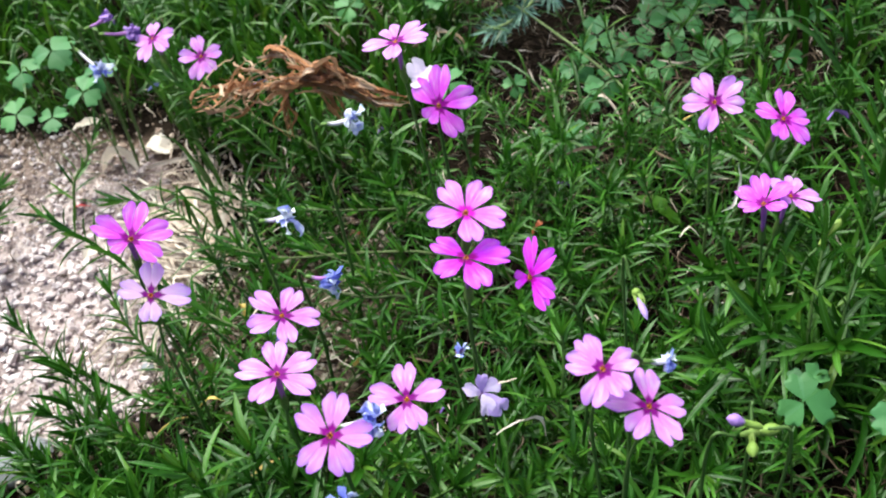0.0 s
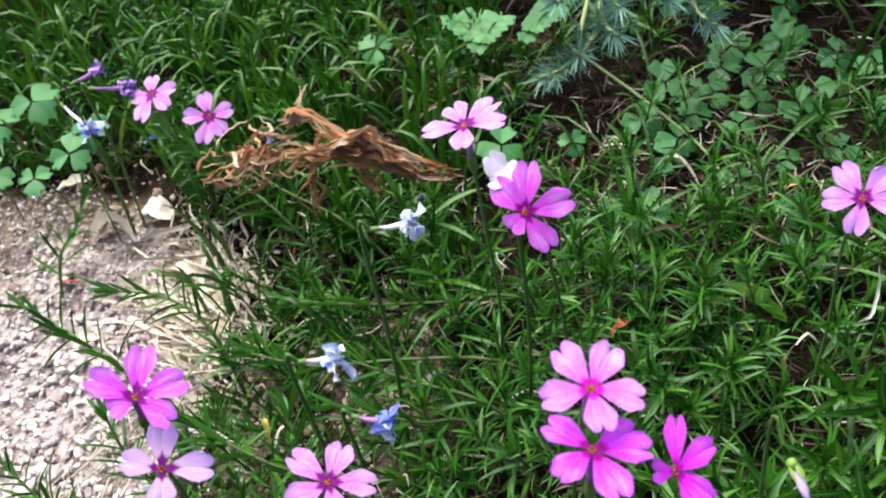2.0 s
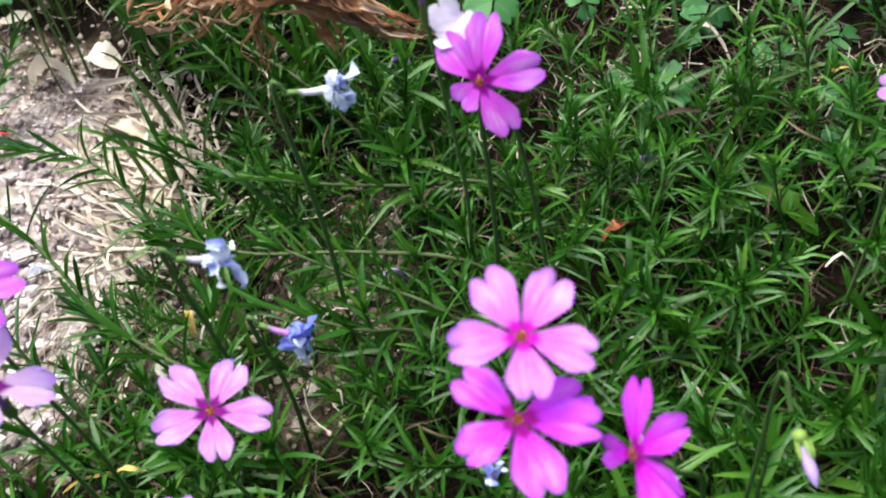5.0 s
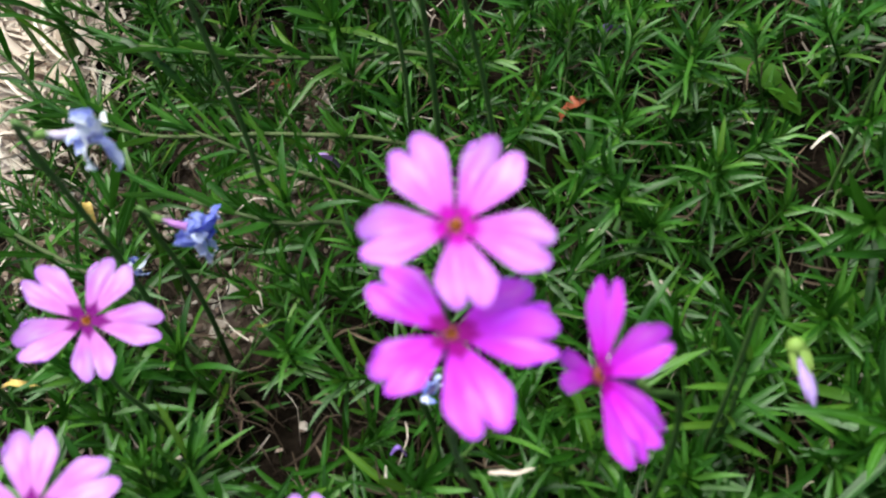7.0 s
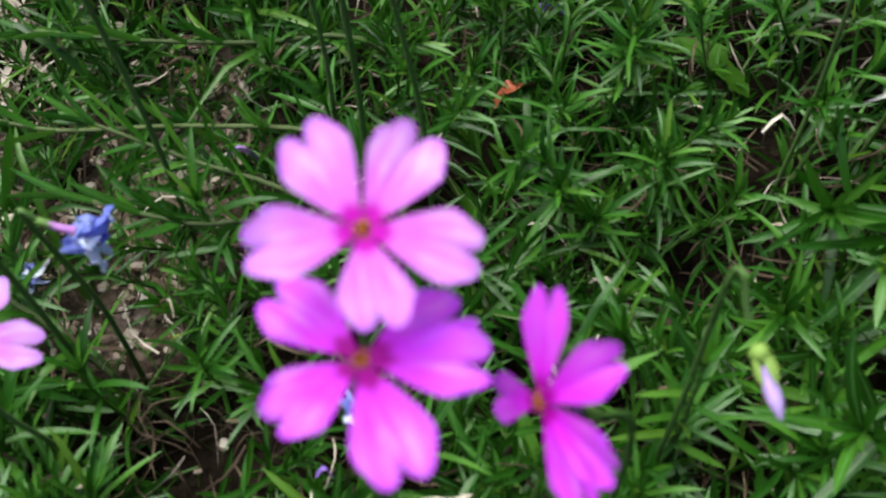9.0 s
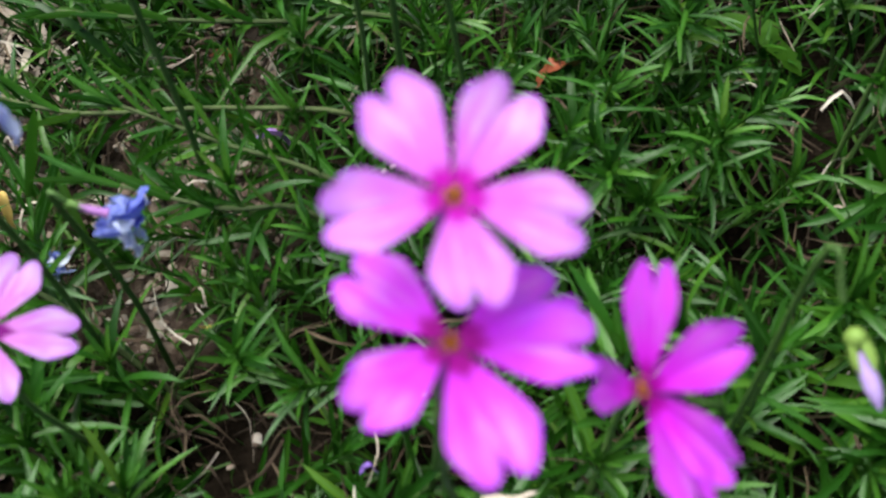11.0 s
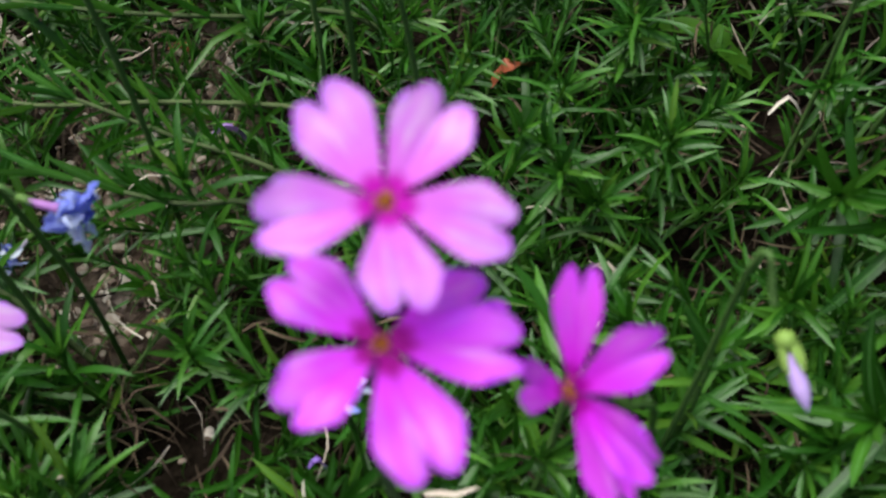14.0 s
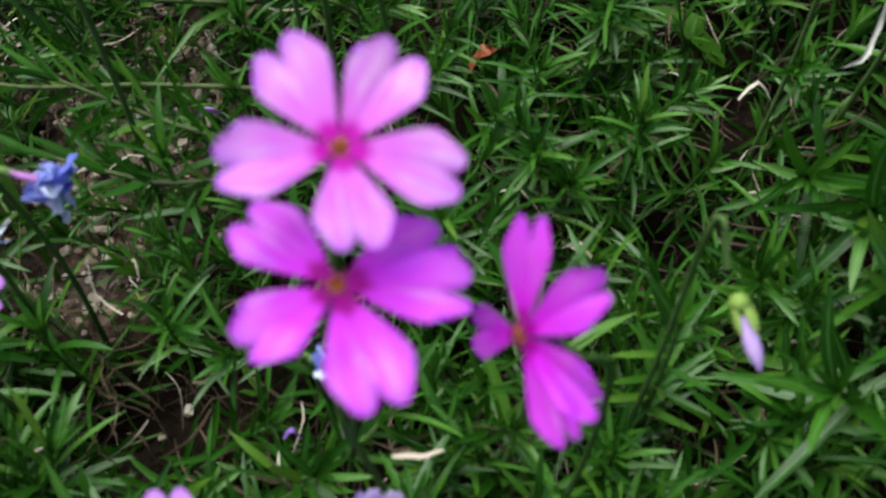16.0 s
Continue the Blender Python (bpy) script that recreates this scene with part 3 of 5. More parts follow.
withered_flower((-0.153, 0.220, 0.038), (0.55, -0.60, -0.25), 0.0080, FADED, 0.012)
withered_flower((-0.040, -0.058, 0.087), (0.25, -0.30, 0.75), 0.0055, FADED, 0.008)
withered_flower((-0.0070, 0.0120, 0.050), (0.30, -0.40, 0.75), 0.0026, FADED, 0.003, TUBE, "tiny pale blue shrivelled bloom")
withered_flower((-0.075, 0.070, 0.004), (-0.20, -0.60, 0.45), 0.0050, FADED, 0.006)
withered_flower((-0.131, 0.214, 0.056), (0.75, -0.30, 0.10), 0.0062, BUD, 0.013, TUBE, "closed violet phlox bloom seen from its side")
withered_flower((-0.141, 0.218, 0.062), (0.80, 0.10, 0.25), 0.0052, BUD, 0.007, TUBE, "small closed violet phlox bloom")


def folded_flower(centre, axis, petals, material, words, tube=0.007):
    """A bloom past its best: a few broad petals folded over each other, each an angle, a length, a lift and a curl."""
    rng = random.Random(int(1e5 * (centre[0] + 3 * centre[1] + 6)))
    c = np.array(centre)
    e1, e2, n = facing(axis)
    base = c - tube * n
    foot = np.array((base[0], base[1] + 0.003, pit(base[0], base[1] + 0.003, -0.002)))
    ob = thing("folded_flower", foot, words, "flower", "withered phlox flowers")
    for k, (angle, length, lift, curl) in enumerate(petals):
        geo = petal_geo(c + n * 0.0003 * k, e1, e2, n, angle, length * 0.001, 0.00075 * length, lift, curl, 0.16, rng)
        geo[0][:] += np.array([noise.noise_vector(Vector(p) * 260) for p in geo[0]]) * 0.0011
        part("petal", geo, material, ob)
    part("tube", pipe(curve([c + 0.001 * n, c - 0.5 * tube * n, base], 7), np.linspace(0.0010, 0.0007, 7)), TUBE, ob, "slender purple tube")
    part("calyx", calyx_geo(base + 0.001 * n, n, 0.6), CALYX, ob, "small green calyx")
    part("stem", pipe(stem_line(base - 0.002 * n, n, foot, 0.003), np.linspace(0.0005, 0.0007, 14)), STEM, ob, "thin green stem")
    return ob


folded_flower((-0.0022, -0.0170, 0.0660), (0.15, -0.45, 0.88), ((160, 5.8, 0.30, 0.10), (95, 5.5, 0.75, 0.35), (35, 5.5, 0.50, 0.45), (-48, 8.2, 0.10, 0.25), (-85, 6.0, 0.20, 0.35)), FADED_LILAC, "wilted lilac and white phlox flower with folded petals")
folded_flower((-0.0035, 0.0700, 0.1090), (-0.10, -0.45, 0.88), ((118, 8.8, 0.35, 0.05), (160, 5.5, 0.35, 0.10), (80, 5.5, 0.25, 0.10)), WHITE_LILAC, "half-folded white and lilac phlox flower", 0.005)


def round_calyx(c, n, e1, e2, reach):
    """A round green base with five thin sepals along the bud."""
    pieces = [ball((0.00135, 0.00135, 0.0014), Matrix.Translation(c - 0.0016 * n), 8, 10)]
    for k in range(5):
        a = 1.2566 * k + 0.4
        out = math.cos(a) * e1 + math.sin(a) * e2
        pieces.append(ribbon(curve([c - 0.0012 * n + 0.0010 * out, c + 0.35 * reach * n + 0.0013 * out, c + reach * n + (0.0011 + 0.0005 * (k % 2)) * out], 6), np.array([0.0008, 0.0008, 0.0007, 0.0005, 0.0003, 0.0001]), 0.3))
    return joined(pieces)


def phlox_bud(place, axis, length, thick, material, words, cup=0.75):
    rng = random.Random(int(1e5 * (place[0] + 3 * place[1] + 5)))
    c = np.array(place)
    e1, e2, n = facing(axis)
    foot = np.array((c[0] - 0.012 * n[0], c[1] + 0.006, pit(c[0] - 0.012 * n[0], c[1] + 0.006, -0.002)))
    ob = thing("phlox_bud", foot, words, "flower bud", "phlox buds")
    s = np.linspace(0, 1, 9)
    r = thick * np.array([0.45, 0.62, 0.8, 0.95, 1.0, 0.95, 0.8, 0.5, 0.06])
    w = np.linspace(0, 2 * math.pi, 11)
    rows = [c + n * length * t + rr * (1 + 0.10 * np.cos(5 * w + 4 * t))[:, None] * (np.cos(w)[:, None] * e1 + np.sin(w)[:, None] * e2) for t, rr in zip(s, r)]
    part("bud", grid(np.array(rows)), material, ob)
    part("calyx", calyx_geo(c + 0.001 * n, n, cup) if cup else round_calyx(c, n, e1, e2, 0.0024), BUD_GREEN, ob, "green calyx")
    part("stem", pipe(stem_line(c - 0.006 * n, n, foot, 0.006), np.linspace(0.00045, 0.0006, 14)), STEM, ob, "thin green stem")
    return ob


phlox_bud((0.0454, -0.0004, 0.0769), (0.14, -0.80, -0.35), 0.0070, 0.00105, BUD_PALE, "pale lilac drooping phlox bud with a round green calyx", 0)
phlox_bud((0.0590, -0.0500, 0.0835), (-0.80, 0.25, 0.25), 0.0046, 0.0016, BUD, "deep violet phlox bud about to open")
phlox_bud((0.0630, -0.0505, 0.0790), (0.90, -0.05, 0.10), 0.0056, 0.0017, BUD_GREEN, "yellow-green unopened phlox bud")
phlox_bud((0.0605, -0.0530, 0.0790), (-0.25, -0.80, 0.10), 0.0046, 0.0015, BUD_GREEN, "small yellow-green unopened phlox bud")


phlox_bud((0.1135, 0.0270, 0.0600), (0.65, 0.35, 0.55), 0.0060, 0.0016, BUD_GREEN, "yellow-green unopened phlox bud on a tall shoot")


# ---- phlox shoots: stems with pairs of needle leaves ----
def leaf_geo(length, width, droop=0.25, fold=0.30, n=6, curl=0.0):
    s = np.linspace(0, 1, n)
    line = np.stack([length * s * (1 - 0.12 * droop * s), curl * length * s**2, length * (0.06 * s - droop * s**2)], -1)
    w = width * np.array([np.interp(t, [0, 0.12, 0.45, 0.8, 1], [0.45, 0.75, 1.0, 0.72, 0.03]) for t in s])
    up = np.array([0, 0, 1.0])
    v = np.array([-1, 0, 1.0])[None, :, None]
    return grid(line[:, None] + 0.5 * w[:, None, None] * (v * np.array([0, 1.0, 0]) + fold * np.abs(v) * up))


def leaf_pose(place, axis, azimuth, angle):
    """The pose of a leaf that leaves the stem's axis by an angle, on the side of an azimuth."""
    e1, e2, n = facing(axis)
    side = math.cos(azimuth) * e1 + math.sin(azimuth) * e2
    x = math.cos(angle) * n + math.sin(angle) * side
    z = unit(n - (n @ x) * x)
    m = np.eye(4)
    m[:3, 0], m[:3, 1], m[:3, 2], m[:3, 3] = x, np.cross(z, x), z, place
    return m


LEAVES = [leaf_geo(l, w, d, 0.32, 6, c) for l, w, d, c in (
    (0.0165, 0.0021, 0.10, 0.10), (0.0200, 0.0024, 0.24, -0.12), (0.0225, 0.0020, 0.34, 0.14), (0.0130, 0.0018, 0.05, 0.0),
    (0.0190, 0.0026, -0.12, 0.08), (0.0240, 0.0025, 0.28, -0.16), (0.0092, 0.0015, 0.0, 0.03))]
LEAF_MESHES = [mesh_of("leaf", g, NEEDLE) for g in LEAVES]


def shoot_plan(rng, height, nodes, bare=0.25, lean=0.3):
    """A stem's line, and for each leaf its kind and pose."""
    az = rng.uniform(0, 6.28)
    k = lean * height
    line = curve([(0, 0, 0), (0.35 * k * math.cos(az), 0.35 * k * math.sin(az), 0.4 * height), (0.8 * k * math.cos(az + 0.3), 0.8 * k * math.sin(az + 0.3), 0.8 * height),
                  (k * math.cos(az + 0.4), k * math.sin(az + 0.4), height)], 12)
    leaves = []
    turn = rng.uniform(0, 3)
    for i in range(nodes):
        t = bare + (1 - bare) * (i / (nodes - 1)) ** 0.9
        f = t * 11
        j = min(int(f), 10)
        p = line[j] + (line[j + 1] - line[j]) * (f - j)
        axis = unit(line[j + 1] - line[j])
        young = t**3
        for side in (0, math.pi):
            kind = rng.choice((0, 1, 2, 4, 5)) if t < 0.9 else rng.choice((0, 3, 1))
            leaves.append((kind, leaf_pose(p, axis, turn + side + rng.uniform(-0.3, 0.3), radians(64 - 36 * young + rng.uniform(-14, 16)))))
            if rng.random() < 0.40 and t > 0.25:
                leaves.append((rng.choice((3, 6, 0)), leaf_pose(p, axis, turn + side + rng.uniform(-0.6, 0.6), radians(40 - 16 * young + rng.uniform(-10, 10)))))
        turn += 1.57 + rng.uniform(-0.25, 0.25)
    for q in range(5):
        leaves.append((rng.choice((3, 6, 6)), leaf_pose(line[-1], unit(line[-1] - line[-2]), q * 1.26, radians(rng.uniform(14, 40)))))
    return line, leaves


PLANS = []
plan_rng = random.Random(31)
for h, k, bare, lean in ((0.060, 9, 0.2, 0.25), (0.072, 11, 0.2, 0.45), (0.050, 8, 0.15, 0.3), (0.066, 9, 0.3, 0.7), (0.080, 11, 0.25, 0.35), (0.045, 7, 0.2, 0.9), (0.058, 9, 0.1, 0.55), (0.070, 10, 0.3, 0.15)):
    PLANS.append(shoot_plan(plan_rng, h, k, bare, lean))
SOLID = [joined([pipe(line, np.linspace(0.0009, 0.0005, 12), 5)] + [moved(LEAVES[k], m) for k, m in leaves]) for line, leaves in PLANS]


def in_hollow(x, y):
    """The bare dark hollow under the spruce twigs."""
    return 0.8 * math.exp(-(((x - 0.11) / 0.055) ** 2 + ((y - 0.180) / 0.045) ** 2)) + math.exp(-(((x - 0.055) / 0.045) ** 2 + ((y - 0.205) / 0.05) ** 2)) + math.exp(-(((x - 0.15) / 0.075) ** 2 + ((y - 0.235) / 0.055) ** 2))


def canopy(x, y):
    """Height of the foliage mat over the soil."""
    h = 0.040 + 0.012 * min(max((-0.03 - x) / 0.05, 0), 1) * min(max((0.04 - y) / 0.04, 0), 1)
    h -= 0.006 * min(max((y - 0.05) / 0.08, 0), 1)
    h += 0.010 * min(max((x - 0.10) / 0.05, 0), 1) * min(max((0.10 - y) / 0.05, 0), 1)
    h -= 0.006 * math.exp(-(((x - 0.06) / 0.04) ** 2 + ((y - 0.03) / 0.06) ** 2))
    h -= 0.006 * in_gap(x, y)
    h *= 1 + 0.22 * noise.noise(Vector((x, y, 0)) * 45)
    return h


def scattered():
    """Places of shoots over the bed: x, y, plan, yaw, tilt, its azimuth, scale."""
    rng = random.Random(90)
    out = []
    for _ in range(9000):
        x, y = rng.uniform(-0.34, 0.34), rng.uniform(-0.20, 0.40)
        dark = min(1, in_hollow(x, y))
        keep = max(0.0, 1.0 - 1.3 * max(in_grit(x, y), in_grit(x - 0.030, y), in_grit(x - 0.018, y + 0.030))) * (1 - 0.85 * dark) * (1 - 0.88 * in_gap(x, y))
        if y > 0.17:
            keep *= 0.6
        elif x > 0.06 and y < 0.09:
            keep *= 0.85
        elif -0.06 < x < 0.06 and y > 0.05:
            keep *= 1.15
        if y < 0.005:
            keep *= 1.35
        if 0.078 < x < 0.118 and -0.045 < y < -0.018:
            keep *= 0.75
        if abs(x) > 0.2:
            keep *= 0.6
        patch = 0.75 + 0.7 * noise.noise(Vector((x, y, 0.3)) * 38)
        if rng.random() > keep * 0.60 * min(1.25, max(0.48, patch)):
            continue
        k = rng.randrange(len(PLANS))
        tall = PLANS[k][0][-1][2]
        s = canopy(x, y) * rng.uniform(0.75, 1.15) / tall * (1 - 0.5 * dark)
        tilt, azimuth = rng.uniform(0, 48), rng.uniform(0, 360)
        # the mat creeps west over the grit, and leans that way
        if x < 0.0 and y > 0.02 and rng.random() < 0.75:
            tilt, azimuth = rng.uniform(18, 66), rng.gauss(238, 32)
        elif 0.035 < x < 0.105 and 0.005 < y < 0.085 and rng.random() < 0.8:
            tilt = rng.uniform(38, 76)
        elif x > 0.105 or y < 0.005:
            tilt *= 0.6
        out.append((x, y, k, rng.uniform(0, 360), tilt, azimuth, max(0.52, min(1.1, s))))
    return out


def shoot_pose(x, y, yaw, tilt, azimuth, s):
    return Matrix.Translation((x, y, pit(x, y, -0.003))) @ Matrix.Rotation(radians(azimuth), 4, "Z") @ Matrix.Rotation(radians(tilt), 4, "X") @ Matrix.Rotation(radians(yaw), 4, "Z") @ Matrix.Scale(s, 4)


def make_proto(k):
    line, leaves = PLANS[k]
    ob = thing("phlox_shoot", (0, 0, 0), "upright green phlox shoot with pairs of needle leaves", "plant", "phlox shoots")
    part("stem", pipe(line, np.linspace(0.0009, 0.0005, 12), 5), STEM, ob, "thin green stem")
    for kind, m in leaves:
        leaf = new("leaf", LEAF_MESHES[kind])
        leaf.parent = ob
        leaf.matrix_basis = Matrix(m.tolist())
    return ob


def plant_shoots():
    spots = scattered()
    near = [s for s in spots if -0.075 < s[0] < 0.105 and -0.06 < s[1] < 0.10][:110]
    chosen = set(map(id, near))
    protos = {}
    for x, y, k, *rest in near:
        m = shoot_pose(x, y, *rest)
        if k not in protos:
            protos[k] = make_proto(k)
            protos[k].matrix_basis = m
            protos[k].scale = m.to_scale()
        else:
            ob = copy_thing(protos[k], Matrix.Identity(4))
            ob.matrix_basis = m
    rest = [moved(SOLID[s[2]], shoot_pose(s[0], s[1], *s[3:])) for s in spots if id(s) not in chosen]
    tagged(new("phlox_foliage", mesh_of("phlox_foliage", joined(rest), NEEDLE)), "dense green mat of needle-leaved phlox shoots", "foliage", kind="stuff")


plant_shoots()


def trailing_shoot(points, words="green phlox sprig trailing over pale grit", leaf_scale=0.78, step=0.0034, wood=None):
    """A long sprig along given places, leaves and stem apart."""
    rng = random.Random(int(1e5 * (points[0][0] + 3 * points[0][1] + 5)))
    line = curve(points, 16)
    ob = thing("phlox_sprig", points[0], words, "plant", "trailing phlox sprigs")
    part("stem", pipe(line, np.linspace(0.0008, 0.0004, 16), 6), wood or STEM, ob, "thin creeping stem")
    run = np.r_[0, np.cumsum(np.linalg.norm(np.diff(line, axis=0), axis=1))]
    turn = rng.uniform(0, 3)
    d = 0.25 * run[-1]
    while d < run[-1]:
        p = np.array([np.interp(d, run, line[:, i]) for i in range(3)])
        q = np.array([np.interp(d + 0.002, run, line[:, i]) for i in range(3)])
        axis = unit(q - p) if np.linalg.norm(q - p) > 1e-6 else unit(line[-1] - line[-2])
        t = d / run[-1]
        for side in (0, math.pi):
            leaf = new("leaf", LEAF_MESHES[rng.choice((0, 1, 2, 4, 5) if t < 0.85 else (0, 3))])
            leaf.parent = ob
            leaf.matrix_parent_inverse = Matrix.Translation(-Vector(points[0]))
            leaf.matrix_basis = Matrix(leaf_pose(p, axis, turn + side + rng.uniform(-0.3, 0.3), radians(62 - 30 * t**3 + rng.uniform(-12, 12))).tolist()) @ Matrix.Scale(leaf_scale, 4)
        turn += 1.57 + rng.uniform(-0.2, 0.2)
        d += step * rng.uniform(0.8, 1.2)
    for k in range(5):
        leaf = new("leaf", LEAF_MESHES[rng.choice((3, 6))])
        leaf.parent = ob
        leaf.matrix_parent_inverse = Matrix.Translation(-Vector(points[0]))
        leaf.matrix_basis = Matrix(leaf_pose(line[-1], unit(line[-1] - line[-2]), k * 1.26, radians(rng.uniform(15, 40))).tolist())
    return ob


trailing_shoot([(-0.110, 0.085, pit(-0.110, 0.085)), (-0.132, 0.112, 0.000), (-0.152, 0.130, 0.010), (-0.176, 0.150, 0.012)])
trailing_shoot([(-0.100, 0.115, pit(-0.100, 0.115)), (-0.108, 0.130, 0.006), (-0.122, 0.140, 0.016), (-0.138, 0.143, 0.020)])
trailing_shoot([(-0.055, 0.150, pit(-0.055, 0.150)), (-0.078, 0.170, 0.016), (-0.100, 0.195, 0.022), (-0.122, 0.220, 0.024)])
trailing_shoot([(-0.246, 0.176, pit(-0.246, 0.176)), (-0.236, 0.184, -0.020), (-0.226, 0.190, -0.012), (-0.216, 0.198, -0.008)])
trailing_shoot([(-0.240, 0.160, pit(-0.240, 0.160)), (-0.230, 0.168, -0.024), (-0.221, 0.174, -0.016), (-0.214, 0.184, -0.012)])
trailing_shoot([(-0.186, 0.196, pit(-0.186, 0.196)), (-0.180, 0.202, -0.014), (-0.172, 0.208, -0.006), (-0.166, 0.218, 0.002)])
trailing_shoot([(-0.105, 0.050, pit(-0.105, 0.050)), (-0.120, 0.065, 0.005), (-0.128, 0.072, 0.015), (-0.132, 0.080, 0.030)])
trailing_shoot([(-0.140, 0.040, pit(-0.140, 0.040)), (-0.150, 0.055, -0.005), (-0.160, 0.070, 0.004), (-0.172, 0.082, 0.018)])
trailing_shoot([(-0.170, 0.045, pit(-0.170, 0.045)), (-0.185, 0.055, -0.005), (-0.195, 0.070, 0.004), (-0.212, 0.085, 0.012)])
trailing_shoot([(0.098, -0.012, pit(0.098, -0.012)), (0.101, 0.000, 0.020), (0.105, 0.012, 0.044), (0.112, 0.026, 0.060)], "tall green phlox shoot standing over the mat", 0.85, 0.0042)
trailing_shoot([(0.105, -0.015, pit(0.105, -0.015)), (0.108, -0.005, 0.030), (0.112, 0.005, 0.058), (0.126, 0.017, 0.074)], "tall green phlox shoot standing over the mat", 0.85, 0.0042)
for x, y, tall, lean in ((0.124, 0.030, 0.074, 0.016), (0.138, 0.052, 0.070, 0.012), (0.118, 0.056, 0.062, -0.010), (0.132, 0.012, 0.072, 0.014), (0.150, 0.080, 0.066, 0.010), (0.128, 0.092, 0.056, -0.008), (0.145, 0.020, 0.078, 0.018), (0.160, 0.055, 0.070, 0.012)):
    trailing_shoot([(x, y, pit(x, y)), (x + 0.2 * lean, y + 0.003, 0.35 * tall), (x + 0.6 * lean, y + 0.008, 0.7 * tall), (x + lean, y + 0.014, tall)], "tall green phlox shoot standing over the mat", 1.0, 0.0050)
trailing_shoot([(0.050, 0.152, pit(0.050, 0.152)), (0.050, 0.151, -0.004), (0.050, 0.150, 0.004), (0.050, 0.149, 0.011)], "low star of long green phlox leaves over clover", 1.25, 0.0030)
trailing_shoot([(0.050, 0.012, pit(0.050, 0.012)), (0.049, 0.012, 0.018), (0.049, 0.013, 0.032), (0.049, 0.014, 0.042)], "green phlox shoot below a drooping bud", 0.72, 0.0042)


for line in (
    [(0.024, 0.108, 0.000), (0.002, 0.118, 0.010), (-0.024, 0.118, 0.014), (-0.049, 0.119, 0.018), (-0.075, 0.126, 0.018)],
    [(0.018, 0.084, 0.000), (-0.007, 0.091, 0.010), (-0.038, 0.096, 0.014), (-0.069, 0.098, 0.016), (-0.090, 0.106, 0.018)],
    [(0.010, 0.060, 0.004), (-0.015, 0.074, 0.012), (-0.038, 0.084, 0.018), (-0.057, 0.092, 0.024)],
    [(0.000, 0.050, 0.004), (-0.020, 0.066, 0.014), (-0.038, 0.067, 0.020), (-0.060, 0.074, 0.024)],
    [(-0.030, 0.150, 0.000), (-0.055, 0.166, 0.012), (-0.078, 0.186, 0.016), (-0.100, 0.212, 0.016)],
    [(-0.050, 0.040, 0.000), (-0.072, 0.056, 0.010), (-0.092, 0.068, 0.018), (-0.108, 0.078, 0.024)],
):
    trailing_shoot([(line[0][0], line[0][1], pit(line[0][0], line[0][1]))] + line[1:], "creeping green phlox sprig lying over gravel", 0.85, 0.0052, CREEPER)


# ---- grass ----
def make_grass():
    rng = random.Random(12)
    blades = []

    def blade(x, y, height, lean, az, width):
        z = pit(x, y, -0.003)
        k = lean * height
        dx, dy = math.cos(az), math.sin(az)
        line = curve([(x, y, z), (x + 0.2 * k * dx, y + 0.2 * k * dy, z + 0.5 * height), (x + 0.6 * k * dx, y + 0.6 * k * dy, z + 0.85 * height), (x + k * dx, y + k * dy, z + (1 - 0.25 * lean) * height)], 8)
        w = width * np.array([0.7, 0.9, 1, 1, 0.9, 0.72, 0.45, 0.04])
        blades.append(ribbon(line, w, 0.35, rng.uniform(-0.5, 0.5), rng.uniform(-0.3, 0.3)))

    for _ in range(1000):
        x, y = rng.uniform(-0.36, 0.42), rng.uniform(0.12, 0.46)
        keep = 0.0
        if y > 0.15 and x < 0.02:
            keep = 0.9 * (1 - in_grit(x, y) * 1.5)
            if x < -0.13 and y < 0.25:
                keep = 0
        elif x > 0.17:
            keep = 0.30
        keep *= 1 - min(1, 0.9 * in_hollow(x, y))
        if y > 0.30:
            keep = max(keep, 0.5)
        if rng.random() > keep:
            continue
        for _ in range(rng.randint(3, 7)):
            blade(x + rng.gauss(0, 0.004), y + rng.gauss(0, 0.004), rng.uniform(0.030, 0.062), rng.uniform(0.1, 0.75), rng.uniform(0, 6.28), rng.uniform(0.0015, 0.0026))
    for _ in range(60):
        x, y = rng.uniform(0.15, 0.32), rng.uniform(0.0, 0.24)
        for _ in range(rng.randint(1, 3)):
            blade(x + rng.gauss(0, 0.005), y + rng.gauss(0, 0.005), rng.uniform(0.04, 0.075), rng.uniform(0.2, 0.8), rng.uniform(0, 6.28), rng.uniform(0.0016, 0.003))
    for _ in range(70):
        x, y = rng.uniform(0.03, 0.22), rng.uniform(0.13, 0.22)
        blade(x, y, rng.uniform(0.015, 0.045), rng.uniform(0.4, 1.6), rng.uniform(0, 6.28), rng.uniform(0.0010, 0.0020))
    for _ in range(22):
        x, y = rng.uniform(-0.10, 0.09), rng.uniform(-0.05, 0.16)
        blade(x, y, rng.uniform(0.03, 0.05), rng.uniform(0.5, 1.4), rng.uniform(0, 6.28), rng.uniform(0.0016, 0.0026))
    tagged(new("grass", mesh_of("grass", joined(blades), GRASS)), "green grass blades growing among the phlox", "grass", kind="stuff")


make_grass()


